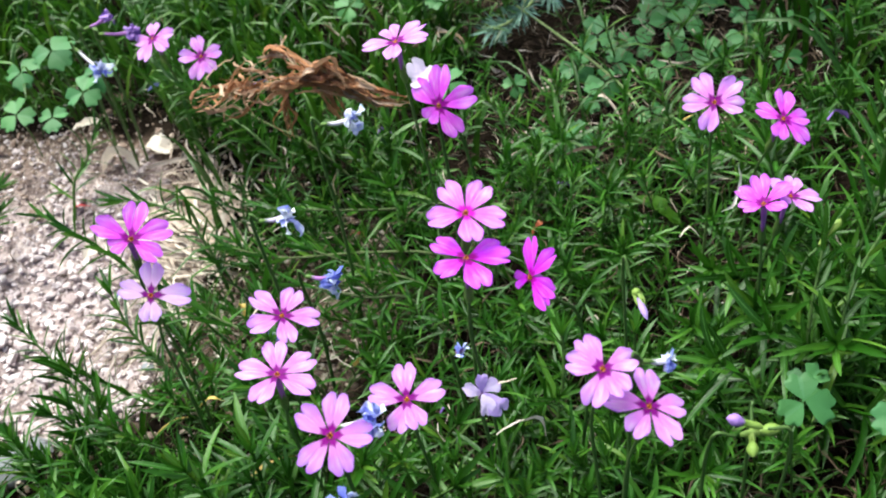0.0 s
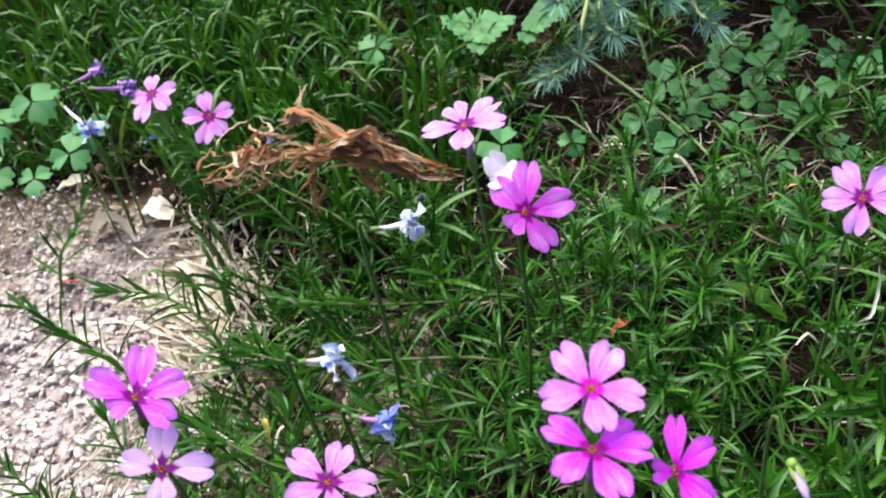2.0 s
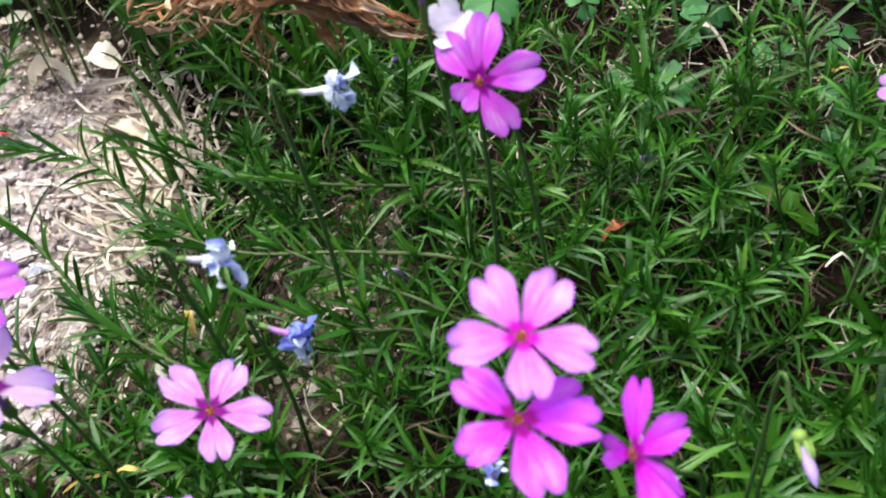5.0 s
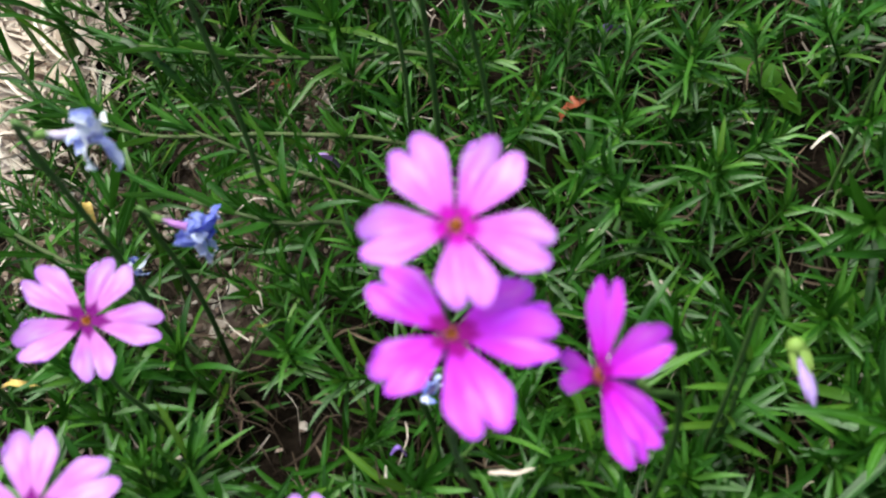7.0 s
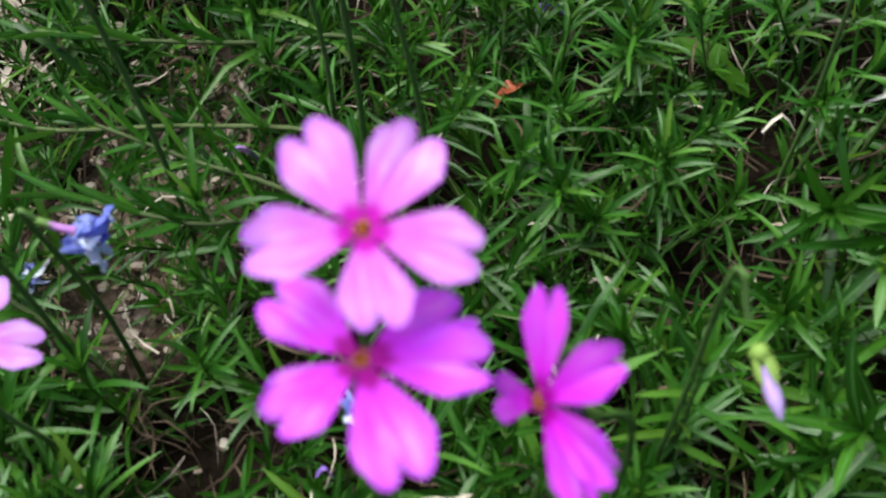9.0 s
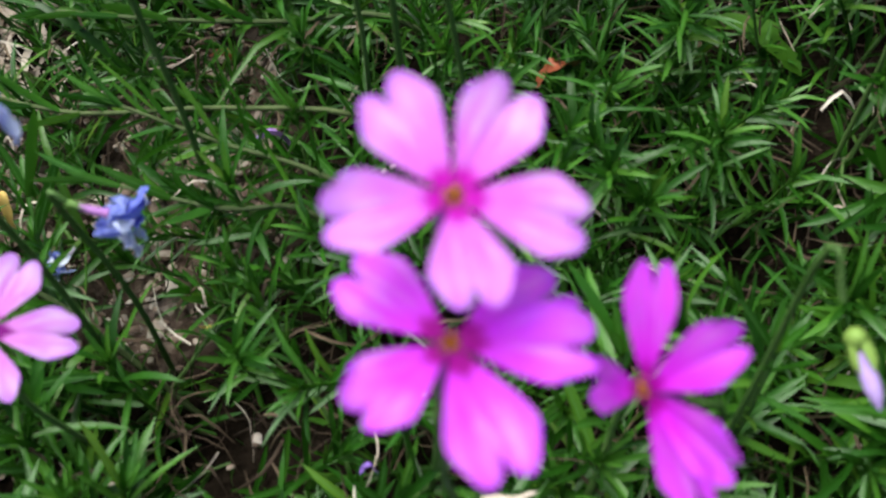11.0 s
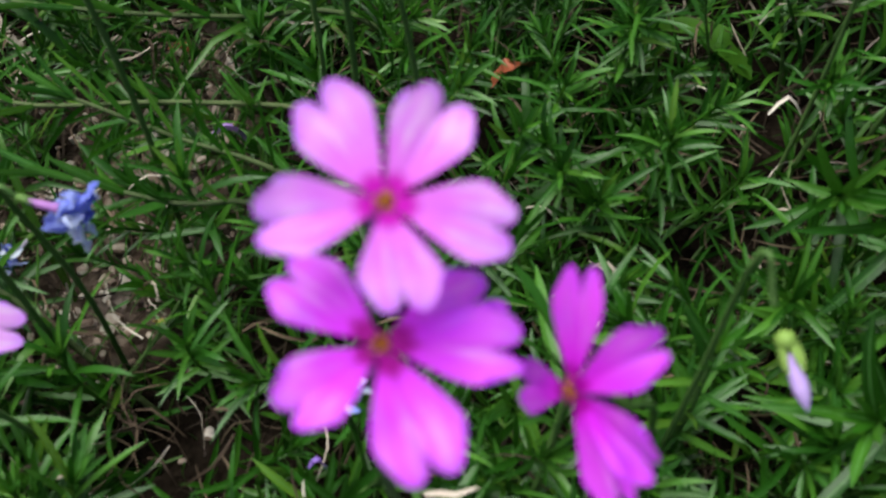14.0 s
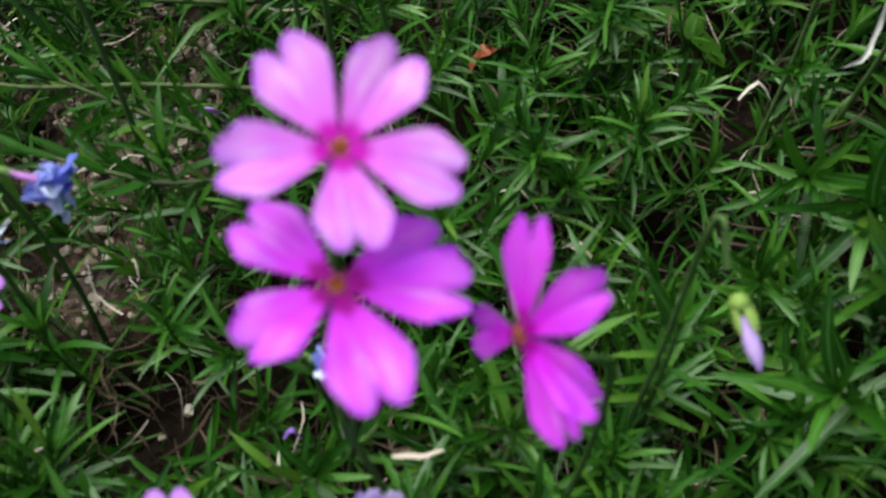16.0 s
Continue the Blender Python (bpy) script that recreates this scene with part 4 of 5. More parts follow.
# ---- litter and gravel ----
def make_litter():
    rng = random.Random(5)
    dead, straw = [], []
    for _ in range(13000):
        x, y = rng.uniform(-0.30, 0.32), rng.uniform(-0.12, 0.34)
        g = in_grit(x, y)
        hollow = in_hollow(x, y)
        if rng.random() > (0.10 if g > 0.5 else 0.62) + 0.05 * hollow:
            continue
        l, a = rng.uniform(0.004, 0.015), rng.uniform(0, 6.28)
        z = pit(x, y) + rng.uniform(0.001, 0.005) + (rng.uniform(0, 0.012) + max(0, rng.uniform(-0.012, 0.022)) * (y < 0.14) if g < 0.2 else 0)
        tip = (x + l * math.cos(a), y + l * math.sin(a), z + rng.uniform(-0.003, 0.006))
        mid = (x + 0.5 * l * math.cos(a + 0.3), y + 0.5 * l * math.sin(a + 0.3), z + rng.uniform(0.0, 0.004))
        geo = ribbon(curve([(x, y, z), mid, tip], 5), (rng.uniform(0.0003, 0.0008) if rng.random() < 0.985 else rng.uniform(0.0010, 0.0022)) * np.array([0.6, 1, 1, 0.9, 0.3]), 0.5, rng.uniform(-2, 2), rng.uniform(0, 3))
        (straw if rng.random() < (0.65 if g > 0.5 else 0.12) else dead).append(geo)
    for _ in range(380):
        x, y = rng.uniform(-0.09, 0.13), rng.uniform(-0.07, 0.13)
        l, a = rng.uniform(0.008, 0.022), rng.uniform(0, 6.28)
        z = pit(x, y) + rng.uniform(0.004, 0.020)
        line = curve([(x, y, z), (x + 0.5 * l * math.cos(a + 0.4), y + 0.5 * l * math.sin(a + 0.4), z + rng.uniform(-0.003, 0.005)), (x + l * math.cos(a), y + l * math.sin(a), z + rng.uniform(-0.008, 0.006))], 5)
        dead.append(ribbon(line, rng.uniform(0.0003, 0.0007) * np.array([0.8, 1, 1, 0.8, 0.3]), 0.6, rng.uniform(-2, 2), rng.uniform(0, 3)))
    for _ in range(1500):
        x, y = rng.gauss(0.075, 0.050), rng.gauss(0.185, 0.045)
        l, a = rng.uniform(0.004, 0.011), rng.uniform(0, 6.28)
        z = pit(x, y) + rng.uniform(0.001, 0.006)
        geo = ribbon([(x, y, z), (x + 0.5 * l * math.cos(a), y + 0.5 * l * math.sin(a), z + rng.uniform(0, 0.0015)), (x + l * math.cos(a), y + l * math.sin(a), z + rng.uniform(-0.002, 0.003))], rng.uniform(0.0003, 0.0007), 0.5, 0.4, rng.uniform(0, 3))
        (straw if rng.random() < 0.16 else dead).append(geo)
    for _ in range(560):
        x, y = rng.gauss(-0.117, 0.012), rng.gauss(0.160, 0.026)
        l, a = rng.uniform(0.010, 0.030), rng.gauss(2.2, 0.7)
        z = pit(x, y) + rng.uniform(0.002, 0.007)
        geo = ribbon(curve([(x, y, z), (x + 0.5 * l * math.cos(a + 0.2), y + 0.5 * l * math.sin(a + 0.2), z + 0.002), (x + l * math.cos(a), y + l * math.sin(a), z)], 5), rng.uniform(0.0004, 0.0013) * rng.choice((1, 1, 1, 2.2)), 0.5, rng.uniform(-2, 2), rng.uniform(0, 3))
        straw.append(geo)
    for _ in range(70):
        x, y = rng.gauss(-0.150, 0.012), rng.gauss(0.104, 0.010)
        l, a = rng.uniform(0.010, 0.028), rng.gauss(0.75, 0.35)
        z = pit(x, y) + rng.uniform(0.002, 0.006)
        straw.append(ribbon(curve([(x, y, z), (x + 0.5 * l * math.cos(a), y + 0.5 * l * math.sin(a), z + 0.003), (x + l * math.cos(a + 0.1), y + l * math.sin(a + 0.1), z + rng.uniform(-0.001, 0.004))], 5), rng.uniform(0.0003, 0.0007), 0.5, rng.uniform(-1, 1), rng.uniform(0, 3)))
    tagged(new("dead_litter", mesh_of("dead_litter", joined(dead), DEAD)), "brown dead needles and twigs on shade-darkened soil", "plant litter", kind="stuff")
    tagged(new("straw_litter", mesh_of("straw_litter", joined(straw), STRAW)), "pale straw and dry bits on the ground", "plant litter", kind="stuff")


make_litter()


def stone_geo(rng):
    """A broken pebble: a cube pushed towards a ball, then roughened."""
    faces = []
    t = np.linspace(-1, 1, 3)
    a, b = np.meshgrid(t, t, indexing="ij")
    off = Vector((rng.uniform(0, 50), rng.uniform(0, 50), 0))
    for axis in range(3):
        for sign in (-1, 1):
            p = np.stack([a, b, 0 * a + sign], -1)
            p = np.roll(p, axis, -1)
            if sign < 0:
                p = p[::-1]
            p = 0.5 * p / np.linalg.norm(p, axis=-1, keepdims=True) + 0.24 * p
            for q in p.reshape(-1, 3):
                q *= 1 + 0.40 * noise.noise(Vector(q) * 1.3 + off)
            faces.append(grid(p * np.array([1.0, 0.8, 0.62])))
    return joined(faces)


def welded(geo):
    """The same shape with its seams closed, as one piece."""
    v, f, u = geo
    key, first, back = np.unique(np.round(v, 7), axis=0, return_index=True, return_inverse=True)
    return v[first], back.reshape(-1)[f], u[first]


def make_gravel():
    rng = random.Random(77)
    shapes = [stone_geo(rng) for _ in range(10)]
    meshes = [mesh_of("stone", g, STONE, False) for g in shapes]
    small, earthy, count = [], [], 0
    spots = []
    for _ in range(15000):
        x, y = rng.uniform(-0.34, -0.03), rng.uniform(0.02, 0.31)
        g = in_grit(x, y)
        if rng.random() > (0.10 if x < -0.06 else 0.02) + 0.9 * g + 0.8 * in_gap(x, y):
            continue
        spots.append((x, y, abs(rng.gauss(0, 1)), g))
    spots.sort(key=lambda s: -s[2])
    for x, y, q, g in spots:
        r = (0.0007 + 0.00085 * q**1.35) * (1 - 0.35 * min(max((y - 0.16) / 0.05, 0), 1))
        m = Matrix.Translation((x, y, pit(x, y) + 0.25 * r + rng.uniform(0, 0.0025))) @ Euler([rng.uniform(-0.5, 0.5), rng.uniform(-0.5, 0.5), rng.uniform(0, 6.28)]).to_matrix().to_4x4() @ Matrix.Diagonal((r * rng.uniform(0.9, 1.5), r * rng.uniform(0.8, 1.2), r * rng.uniform(0.8, 1.2), 1))
        # More brown stones northwards, for real clods and the painted clover shade.
        if g < 0.4 or rng.random() < 0.6 * min(max((y - 0.185) / 0.055, 0), 1):
            earthy.append(moved(shapes[rng.randrange(10)], m))
        elif count < 280 and x > -0.24 and r > 0.0016:
            ob = new("stone", meshes[rng.randrange(10)])
            ob.parent = ground
            ob.matrix_basis = m
            count += 1
        else:
            small.append(moved(shapes[rng.randrange(10)], m))
    tagged(new("earthy_gravel", mesh_of("earthy_gravel", joined(earthy), EARTHY, False)), "brown earthy pebbles under the thin mat", "gravel", kind="stuff")
    tagged(new("gravel", mesh_of("gravel", joined(small), STONE, False)), "pale pinkish-grey crushed gravel and grit", "gravel", kind="stuff")


make_gravel()


def grey_stone(x, y, size):
    """A larger smooth stone half sunk into the bed."""
    geo = moved(welded(stone_geo(random.Random(9))), Matrix.Translation((x, y, pit(x, y, 0.002))) @ Matrix.Rotation(0.5, 4, "Z") @ Matrix.Diagonal((size, 0.75 * size, 0.34 * size, 1)))
    tagged(new("stone", mesh_of("stone", geo, SLATE)), "smooth blue-grey stone half sunk in soil", "stone")


grey_stone(-0.190, 0.056, 0.022)
grey_stone(-0.137, 0.092, 0.0055)
grey_stone(-0.168, 0.084, 0.0070)


# ---- clover ----
def leaflet_geo(p, out, up, size, fold):
    """A heart-shaped leaflet folded along its middle."""
    side = np.cross(up, out)
    s, v = np.linspace(0, 1, 7)[:, None], np.linspace(-1, 1, 9)[None, :]
    av = np.abs(v)
    tip = 1 - 0.20 * np.clip(1 - av / 0.5, 0, 1) ** 1.4 - 0.30 * np.clip((av - 0.5) / 0.5, 0, 1) ** 2
    w = np.sin(np.clip(s / 0.72, 0, 1) * math.pi / 2) ** 0.9 * (1 - 0.25 * np.clip((s - 0.72) / 0.28, 0, 1) ** 2)
    x, y = size * s * (1 - s**3 * (1 - tip)), 0.60 * size * w * v
    z = fold * np.abs(y) - 0.12 * size * s**2
    return grid(np.asarray(p) + x[..., None] * out + y[..., None] * side + z[..., None] * up)


def clover_leaf(place, size, normal=(0, -0.35, 0.9), turn=0.0, fold=0.12):
    rng = random.Random(int(1e5 * (place[0] + 3 * place[1] + 5)))
    c = np.array(place)
    e1, e2, n = facing(np.array(normal) + (rng.uniform(-0.2, 0.2), rng.uniform(-0.2, 0.2), 0))
    foot = np.array((c[0] + rng.uniform(-0.008, 0.008), c[1] + rng.uniform(0, 0.01), 0))
    foot[2] = min(pit(foot[0], foot[1], -0.003), c[2] - 0.004)
    ob = thing("clover_leaf", foot, "green three-part clover leaf with heart-shaped leaflets", "clover", "clover leaves")
    for k in range(3):
        a = radians(turn + 120 * k + rng.uniform(-10, 10))
        out = math.cos(a) * e1 + math.sin(a) * e2
        part("leaflet", leaflet_geo(c + 0.0005 * out, unit(out + rng.uniform(-0.25, 0.05) * n), n, size * rng.uniform(0.88, 1.08), fold + rng.uniform(-0.1, 0.2)), CLOVER, ob)
    part("stalk", pipe(curve([c, 0.5 * (c + foot) + (0.001, 0.001, 0.002), foot], 8), 0.0004, 5), STEM, ob, "thin pale green stalk")
    return ob


for spot, size, turn in (
    ((0.103, 0.217, 0.002), 0.0082, 40), ((0.125, 0.222, 0.006), 0.0090, 95), ((0.131, 0.195, 0.007), 0.0082, 90), ((0.150, 0.202, 0.007), 0.0082, 60),
    ((0.157, 0.222, 0.008), 0.0078, 80), ((0.118, 0.241, 0.006), 0.0088, 20), ((0.144, 0.244, 0.006), 0.0095, 100), ((0.091, 0.203, 0.004), 0.0072, 15),
    ((0.080, 0.191, 0.003), 0.0080, 70), ((0.074, 0.184, 0.001), 0.0076, 110), ((0.111, 0.146, 0.000), 0.0072, 35), ((0.139, 0.171, 0.002), 0.0080, 85),
    ((0.120, 0.176, -0.004), 0.0070, 10), ((0.050, 0.156, 0.003), 0.0072, 60), ((0.057, 0.151, 0.004), 0.0076, 105), ((0.046, 0.160, 0.001), 0.0066, 25),
    ((0.060, 0.158, 0.002), 0.0066, 80), ((0.038, 0.198, 0.004), 0.0056, 40), ((0.138, 0.236, 0.008), 0.0084, 65), ((0.083, 0.221, 0.008), 0.0098, 90),
    ((0.092, 0.214, 0.005), 0.0078, 30), ((0.107, 0.196, 0.001), 0.0066, 75), ((0.168, 0.208, 0.010), 0.0082, 45), ((0.189, 0.212, 0.010), 0.0080, 100),
    ((0.163, 0.184, 0.006), 0.0074, 5), ((0.070, 0.206, 0.003), 0.0082, 65), ((0.007, 0.177, 0.027), 0.0090, 82), ((-0.035, 0.267, 0.017), 0.0078, 20),
    ((0.097, 0.168, -0.002), 0.0066, 50), ((0.104, 0.126, 0.000), 0.0060, 95), ((0.118, 0.206, 0.002), 0.0076, 55), ((0.110, 0.230, 0.004), 0.0082, 5),
    ((-0.207, 0.237, 0.004), 0.0095, 90), ((-0.190, 0.236, 0.000), 0.0078, 30), ((-0.163, 0.218, 0.024), 0.0090, 75), ((-0.156, 0.226, 0.028), 0.0085, 10),
    ((-0.186, 0.261, 0.022), 0.0115, 60), ((-0.207, 0.265, 0.010), 0.0095, 45),
    
    ((0.0860, -0.029, 0.053), 0.0080, 95), ((0.1090, -0.040, 0.055), 0.0083, 50), ((0.0960, -0.012, 0.036), 0.0068, 35),
):
    clover_leaf((spot[0], spot[1], spot[2] + 0.002), 1.04 * size, turn=turn)
clover_rng = random.Random(64)
for _ in range(30):
    x, y = clover_rng.uniform(0.065, 0.235), clover_rng.uniform(0.205, 0.285)
    if y < 0.245 and x < 0.18:
        continue
    clover_leaf((x, y, pit(x, y) + clover_rng.uniform(0.004, 0.022)), clover_rng.uniform(0.0060, 0.0086), turn=clover_rng.uniform(0, 120))


# ---- dried leaf clump lying on the mat ----
def dried_clump():
    rng = random.Random(3)
    ob = thing("dried_leaf_clump", (-0.060, 0.155, pit(-0.06, 0.155)), "twisted clump of brown dried leaves lying on green foliage", "dry leaves")
    rope = [(-0.067, 0.160, 0.0536), (-0.056, 0.152, 0.060), (-0.045, 0.1476, 0.0655), (-0.0376, 0.146, 0.0613), (-0.031, 0.144, 0.057), (-0.025, 0.1445, 0.0505), (-0.0125, 0.147, 0.0438)]
    arch = [(-0.052, 0.158, 0.058), (-0.045, 0.149, 0.066), (-0.040, 0.145, 0.069), (-0.034, 0.146, 0.062), (-0.030, 0.148, 0.055)]
    loop = [(-0.070, 0.178, 0.056), (-0.062, 0.171, 0.063), (-0.0506, 0.158, 0.061), (-0.044, 0.150, 0.063)]
    fall_a = [(-0.058, 0.153, 0.058), (-0.0615, 0.154, 0.050), (-0.0636, 0.156, 0.039), (-0.063, 0.157, 0.028)]
    fall_b = [(-0.046, 0.149, 0.060), (-0.0437, 0.150, 0.054), (-0.042, 0.151, 0.044), (-0.040, 0.152, 0.036)]

    def strand(pts, w, spread, material=BROWN):
        pts = [(x + rng.gauss(0, spread), y + rng.gauss(0, spread), z + rng.gauss(0, spread)) for x, y, z in pts]
        n = 5 * len(pts)
        taper = np.interp(np.linspace(0, 1, n), [0, 0.15, 0.6, 1], [0.4, 1, 0.8, 0.12])
        geo = ribbon(curve(pts, n), w * taper, rng.uniform(0.5, 1.3), rng.uniform(-4, 4), rng.uniform(0, 3), 5)
        geo[0][:] += np.array([noise.noise_vector(Vector(p) * 230) + 0.6 * noise.noise_vector(Vector(p) * 600) for p in geo[0]]) * 0.0010
        part("dried_leaf", geo, material, ob)

    tip = np.array((-0.013, 0.1435, 0.0475))
    for k in range(34):
        i, j = rng.choice(((0, 5), (1, 6), (0, 7), (2, 7), (3, 7), (0, 6)))
        strand(rope[i:j], rng.uniform(0.0006, 0.0019) if k > 5 else 0.0028, 0.0019, BROWN if rng.random() < 0.75 else TAN)
    for k in range(12):
        # straight dry blades that draw together into the tip
        start = np.array((rng.uniform(-0.060, -0.042), rng.uniform(0.146, 0.158), rng.uniform(0.056, 0.066)))
        end = tip + (rng.uniform(-0.012, 0.002), rng.gauss(0, 0.0016), rng.gauss(0.001, 0.0016))
        strand([start, 0.6 * start + 0.4 * end + (0, 0, 0.002), 0.25 * start + 0.75 * end, end], rng.uniform(0.0010, 0.0024), 0.0005, BROWN if k % 4 else TAN)
    for line, count, w in ((arch, 8, 0.0028), (loop, 10, 0.0020), (fall_a, 6, 0.0024), (fall_b, 7, 0.0028)):
        for k in range(count):
            strand(line, w * rng.uniform(0.3, 1.0), 0.0017, TAN if line is loop and k % 2 else BROWN)
    for k in range(62):
        # curled and broken blades at the root of the clump
        c = np.array((rng.gauss(-0.081, 0.0095), rng.gauss(0.171, 0.0055), 0.046 + rng.gauss(0, 0.0045)))
        a, rise, l = rng.gauss(0.15, 0.75), rng.uniform(-0.35, 0.55), rng.uniform(0.008, 0.021)
        ahead = np.array((math.cos(a), math.sin(a), rise))
        aside = np.array((-math.sin(a), math.cos(a), rng.uniform(-0.5, 0.5)))
        bow = rng.uniform(-0.35, 0.35)
        line = curve([c - 0.5 * l * ahead, c - 0.15 * l * ahead + bow * l * aside, c + 0.2 * l * ahead + 0.7 * bow * l * aside, c + 0.5 * l * ahead], 10)
        geo = ribbon(line, rng.uniform(0.0007, 0.0022) * np.array([0.3, 0.7, 1, 1, 1, 1, 0.9, 0.8, 0.5, 0.1]), rng.uniform(0.3, 1.0), rng.uniform(-2.5, 2.5), rng.uniform(0, 3), 3)
        geo[0][:] += np.array([noise.noise_vector(Vector(p) * 300) for p in geo[0]]) * 0.0014
        part("dried_leaf", geo, BROWN if rng.random() < 0.45 else TAN, ob)


dried_clump()


# ---- blue spruce twigs and the runner ----
def spruce_twig(points, words="blue-green spruce twig with stiff needles", length=0.0105, step=0.00034):
    rng = random.Random(int(1e5 * (points[0][0] + 3 * points[0][1] + 5)))
    line = curve(points, 14)
    ob = thing("spruce_twig", points[0], words, "twig", "spruce twigs")
    part("wood", pipe(line, np.linspace(0.0013, 0.0006, 14), 6), RUNNER, ob, "brown twig wood")
    run = np.r_[0, np.cumsum(np.linalg.norm(np.diff(line, axis=0), axis=1))]
    d = 0.45 * run[-1]
    proto = leaf_geo(length, 0.0009, -0.10, 0.4, 4)
    share = [mesh_of("needle", proto, SPRUCE), mesh_of("needle", moved(proto, Matrix.Scale(0.8, 4)), SPRUCE)]
    while d < run[-1]:
        p = np.array([np.interp(d, run, line[:, i]) for i in range(3)])
        j = min(int(d / run[-1] * 13), 12)
        leaf = new("needle", rng.choice(share))
        leaf.parent = ob
        leaf.matrix_parent_inverse = Matrix.Translation(-Vector(points[0]))
        leaf.matrix_basis = Matrix(leaf_pose(p, unit(line[j + 1] - line[j]), rng.uniform(0, 6.28), radians(rng.uniform(55, 92) - 45 * max(0.0, d / run[-1] - 0.75) * 4 * rng.random())).tolist())
        d += step * rng.uniform(0.5, 1.5)
    return ob


for x, y, z, ax, ay in (
    (0.100, 0.214, 0.040, 0.1, -0.7), (0.064, 0.226, 0.034, 0.1, -0.6), (0.030, 0.222, 0.022, -0.7, -0.5), (0.068, 0.240, 0.038, 0.0, -0.5), (0.048, 0.230, 0.024, -0.2, -0.7), (0.086, 0.228, 0.046, 0.3, -0.5), (0.110, 0.232, 0.050, 0.4, -0.5),
    (0.120, 0.232, 0.056, 0.1, -0.6), (0.040, 0.232, 0.050, -0.3, -0.6), (0.160, 0.250, 0.062, -0.1, -0.7), (0.200, 0.260, 0.066, 0.2, -0.6), (0.075, 0.235, 0.064, -0.2, -0.6), (0.140, 0.256, 0.070, 0.1, -0.5), (0.025, 0.250, 0.056, -0.3, -0.5),
):
    spruce_twig([(x - 0.045 * ax + 0.006, y - 0.045 * ay + 0.010, z + 0.004), (x - 0.03 * ax, y - 0.03 * ay, z - 0.002), (x - 0.015 * ax, y - 0.015 * ay, z - 0.003), (x, y, z)])


def spruce_shrub(x, y, boughs, reach, low, high, first, last, rng, words):
    """A low shrub: a leaning trunk and layered boughs, spread over a range of bearings."""
    root = (x, y, pit(x, y, -0.01))
    ob = thing("spruce_shrub", root, words, "shrub")
    part("trunk", pipe(curve([root, (x, y - 0.01, 0.4 * high), (x - 0.005, y - 0.03, 1.1 * high)], 8), np.linspace(0.012, 0.006, 8), 8), DEAD, ob, "brown trunk")
    proto = leaf_geo(0.014, 0.0014, -0.08, 0.5, 3)
    for k in range(boughs):
        a = radians(rng.uniform(first, last))
        l = reach * rng.uniform(0.52, 1.0)
        p0 = np.array((x - 0.003, y - 0.02, rng.uniform(low, high)))
        tip = p0 + (0.85 * l * math.cos(a), l * math.sin(a), rng.uniform(-0.015, 0.01))
        line = curve([p0, 0.5 * (p0 + tip) + (0, 0, 0.012), tip], 12)
        part("bough", pipe(line, np.linspace(0.003, 0.0012, 12), 5), DEAD, ob)
        leaves = []
        for _ in range(300):
            i = rng.randrange(2, 11)
            leaves.append(moved(proto, leaf_pose(line[i] + (line[i + 1] - line[i]) * rng.random() + np.array([rng.gauss(0, 0.008), rng.gauss(0, 0.008), rng.gauss(0, 0.004)]), unit(line[i + 1] - line[i]), rng.uniform(0, 6.28), radians(rng.uniform(35, 75)))))
        part("needles", joined(leaves), SPRUCE, ob, "blue-green needles")


spruce_shrub(0.170, 0.440, 44, 0.21, 0.110, 0.20, 170, 370, random.Random(44), "low blue-green spruce shrub hanging over shade-darkened soil")


def lone_stem(name, points, radius, material, words, category):
    ob = thing(name, points[0], words, category)
    part("stem", pipe(curve(points, 18), radius, 6), material, ob)
    return ob


lone_stem("runner_stem", [(0.046, 0.233, 0.026), (0.058, 0.225, 0.018), (0.07, 0.212, 0.012), (0.079, 0.199, 0.008), (0.088, 0.184, 0.004), (0.093, 0.168, 0.0)], 0.0006, RUNNER, "pale green runner stem crossing a dark hollow", "stem")


def dry_tuft(name, blades, words):
    """A few withered blades that hang together."""
    rng = random.Random(len(words))
    ob = thing(name, blades[0][0], words, "dry leaves")
    for pts in blades:
        for k in range(3):
            line = curve([tuple(c + rng.gauss(0, 0.0012) for c in p) for p in pts], 12)
            geo = ribbon(line, rng.uniform(0.0007, 0.0017) * np.interp(np.linspace(0, 1, 12), [0, 0.3, 0.7, 1], [0.5, 1, 0.8, 0.1]), 0.7, rng.uniform(-3, 3), rng.uniform(0, 3))
            geo[0][:] += np.array([noise.noise_vector(Vector(p) * 300) for p in geo[0]]) * 0.0008
            part("dried_leaf", geo, TAN if k else STRAW, ob)
    return ob


KNOT = (0.007, 0.233, 0.019)
dry_tuft("dry_tuft", [[(-0.02, 0.233, 0.004), (-0.006, 0.236, 0.012), KNOT], [KNOT, (0.016, 0.231, 0.016), (0.021, 0.227, 0.006)], [KNOT, (0.002, 0.226, 0.012), (-0.003, 0.232, 0.004)]], "bent straw-coloured dry stalk with drooping leaves")
dry_tuft("dry_tuft", [[(-0.048, 0.253, 0.02), (-0.039, 0.252, 0.008)]], "thin brown dead blade among green grass")
dry_tuft("dry_tuft", [[(-0.066, 0.234, 0.028), (-0.068, 0.226, 0.025), (-0.071, 0.231, 0.02)]], "thin pale curled blade among green grass")
lone_stem("twig", [(0.150, 0.262, 0.030), (0.165, 0.248, 0.024), (0.182, 0.232, 0.010), (0.200, 0.222, -0.004)], 0.0010, DEAD, "thin curved dead twig", "twig")
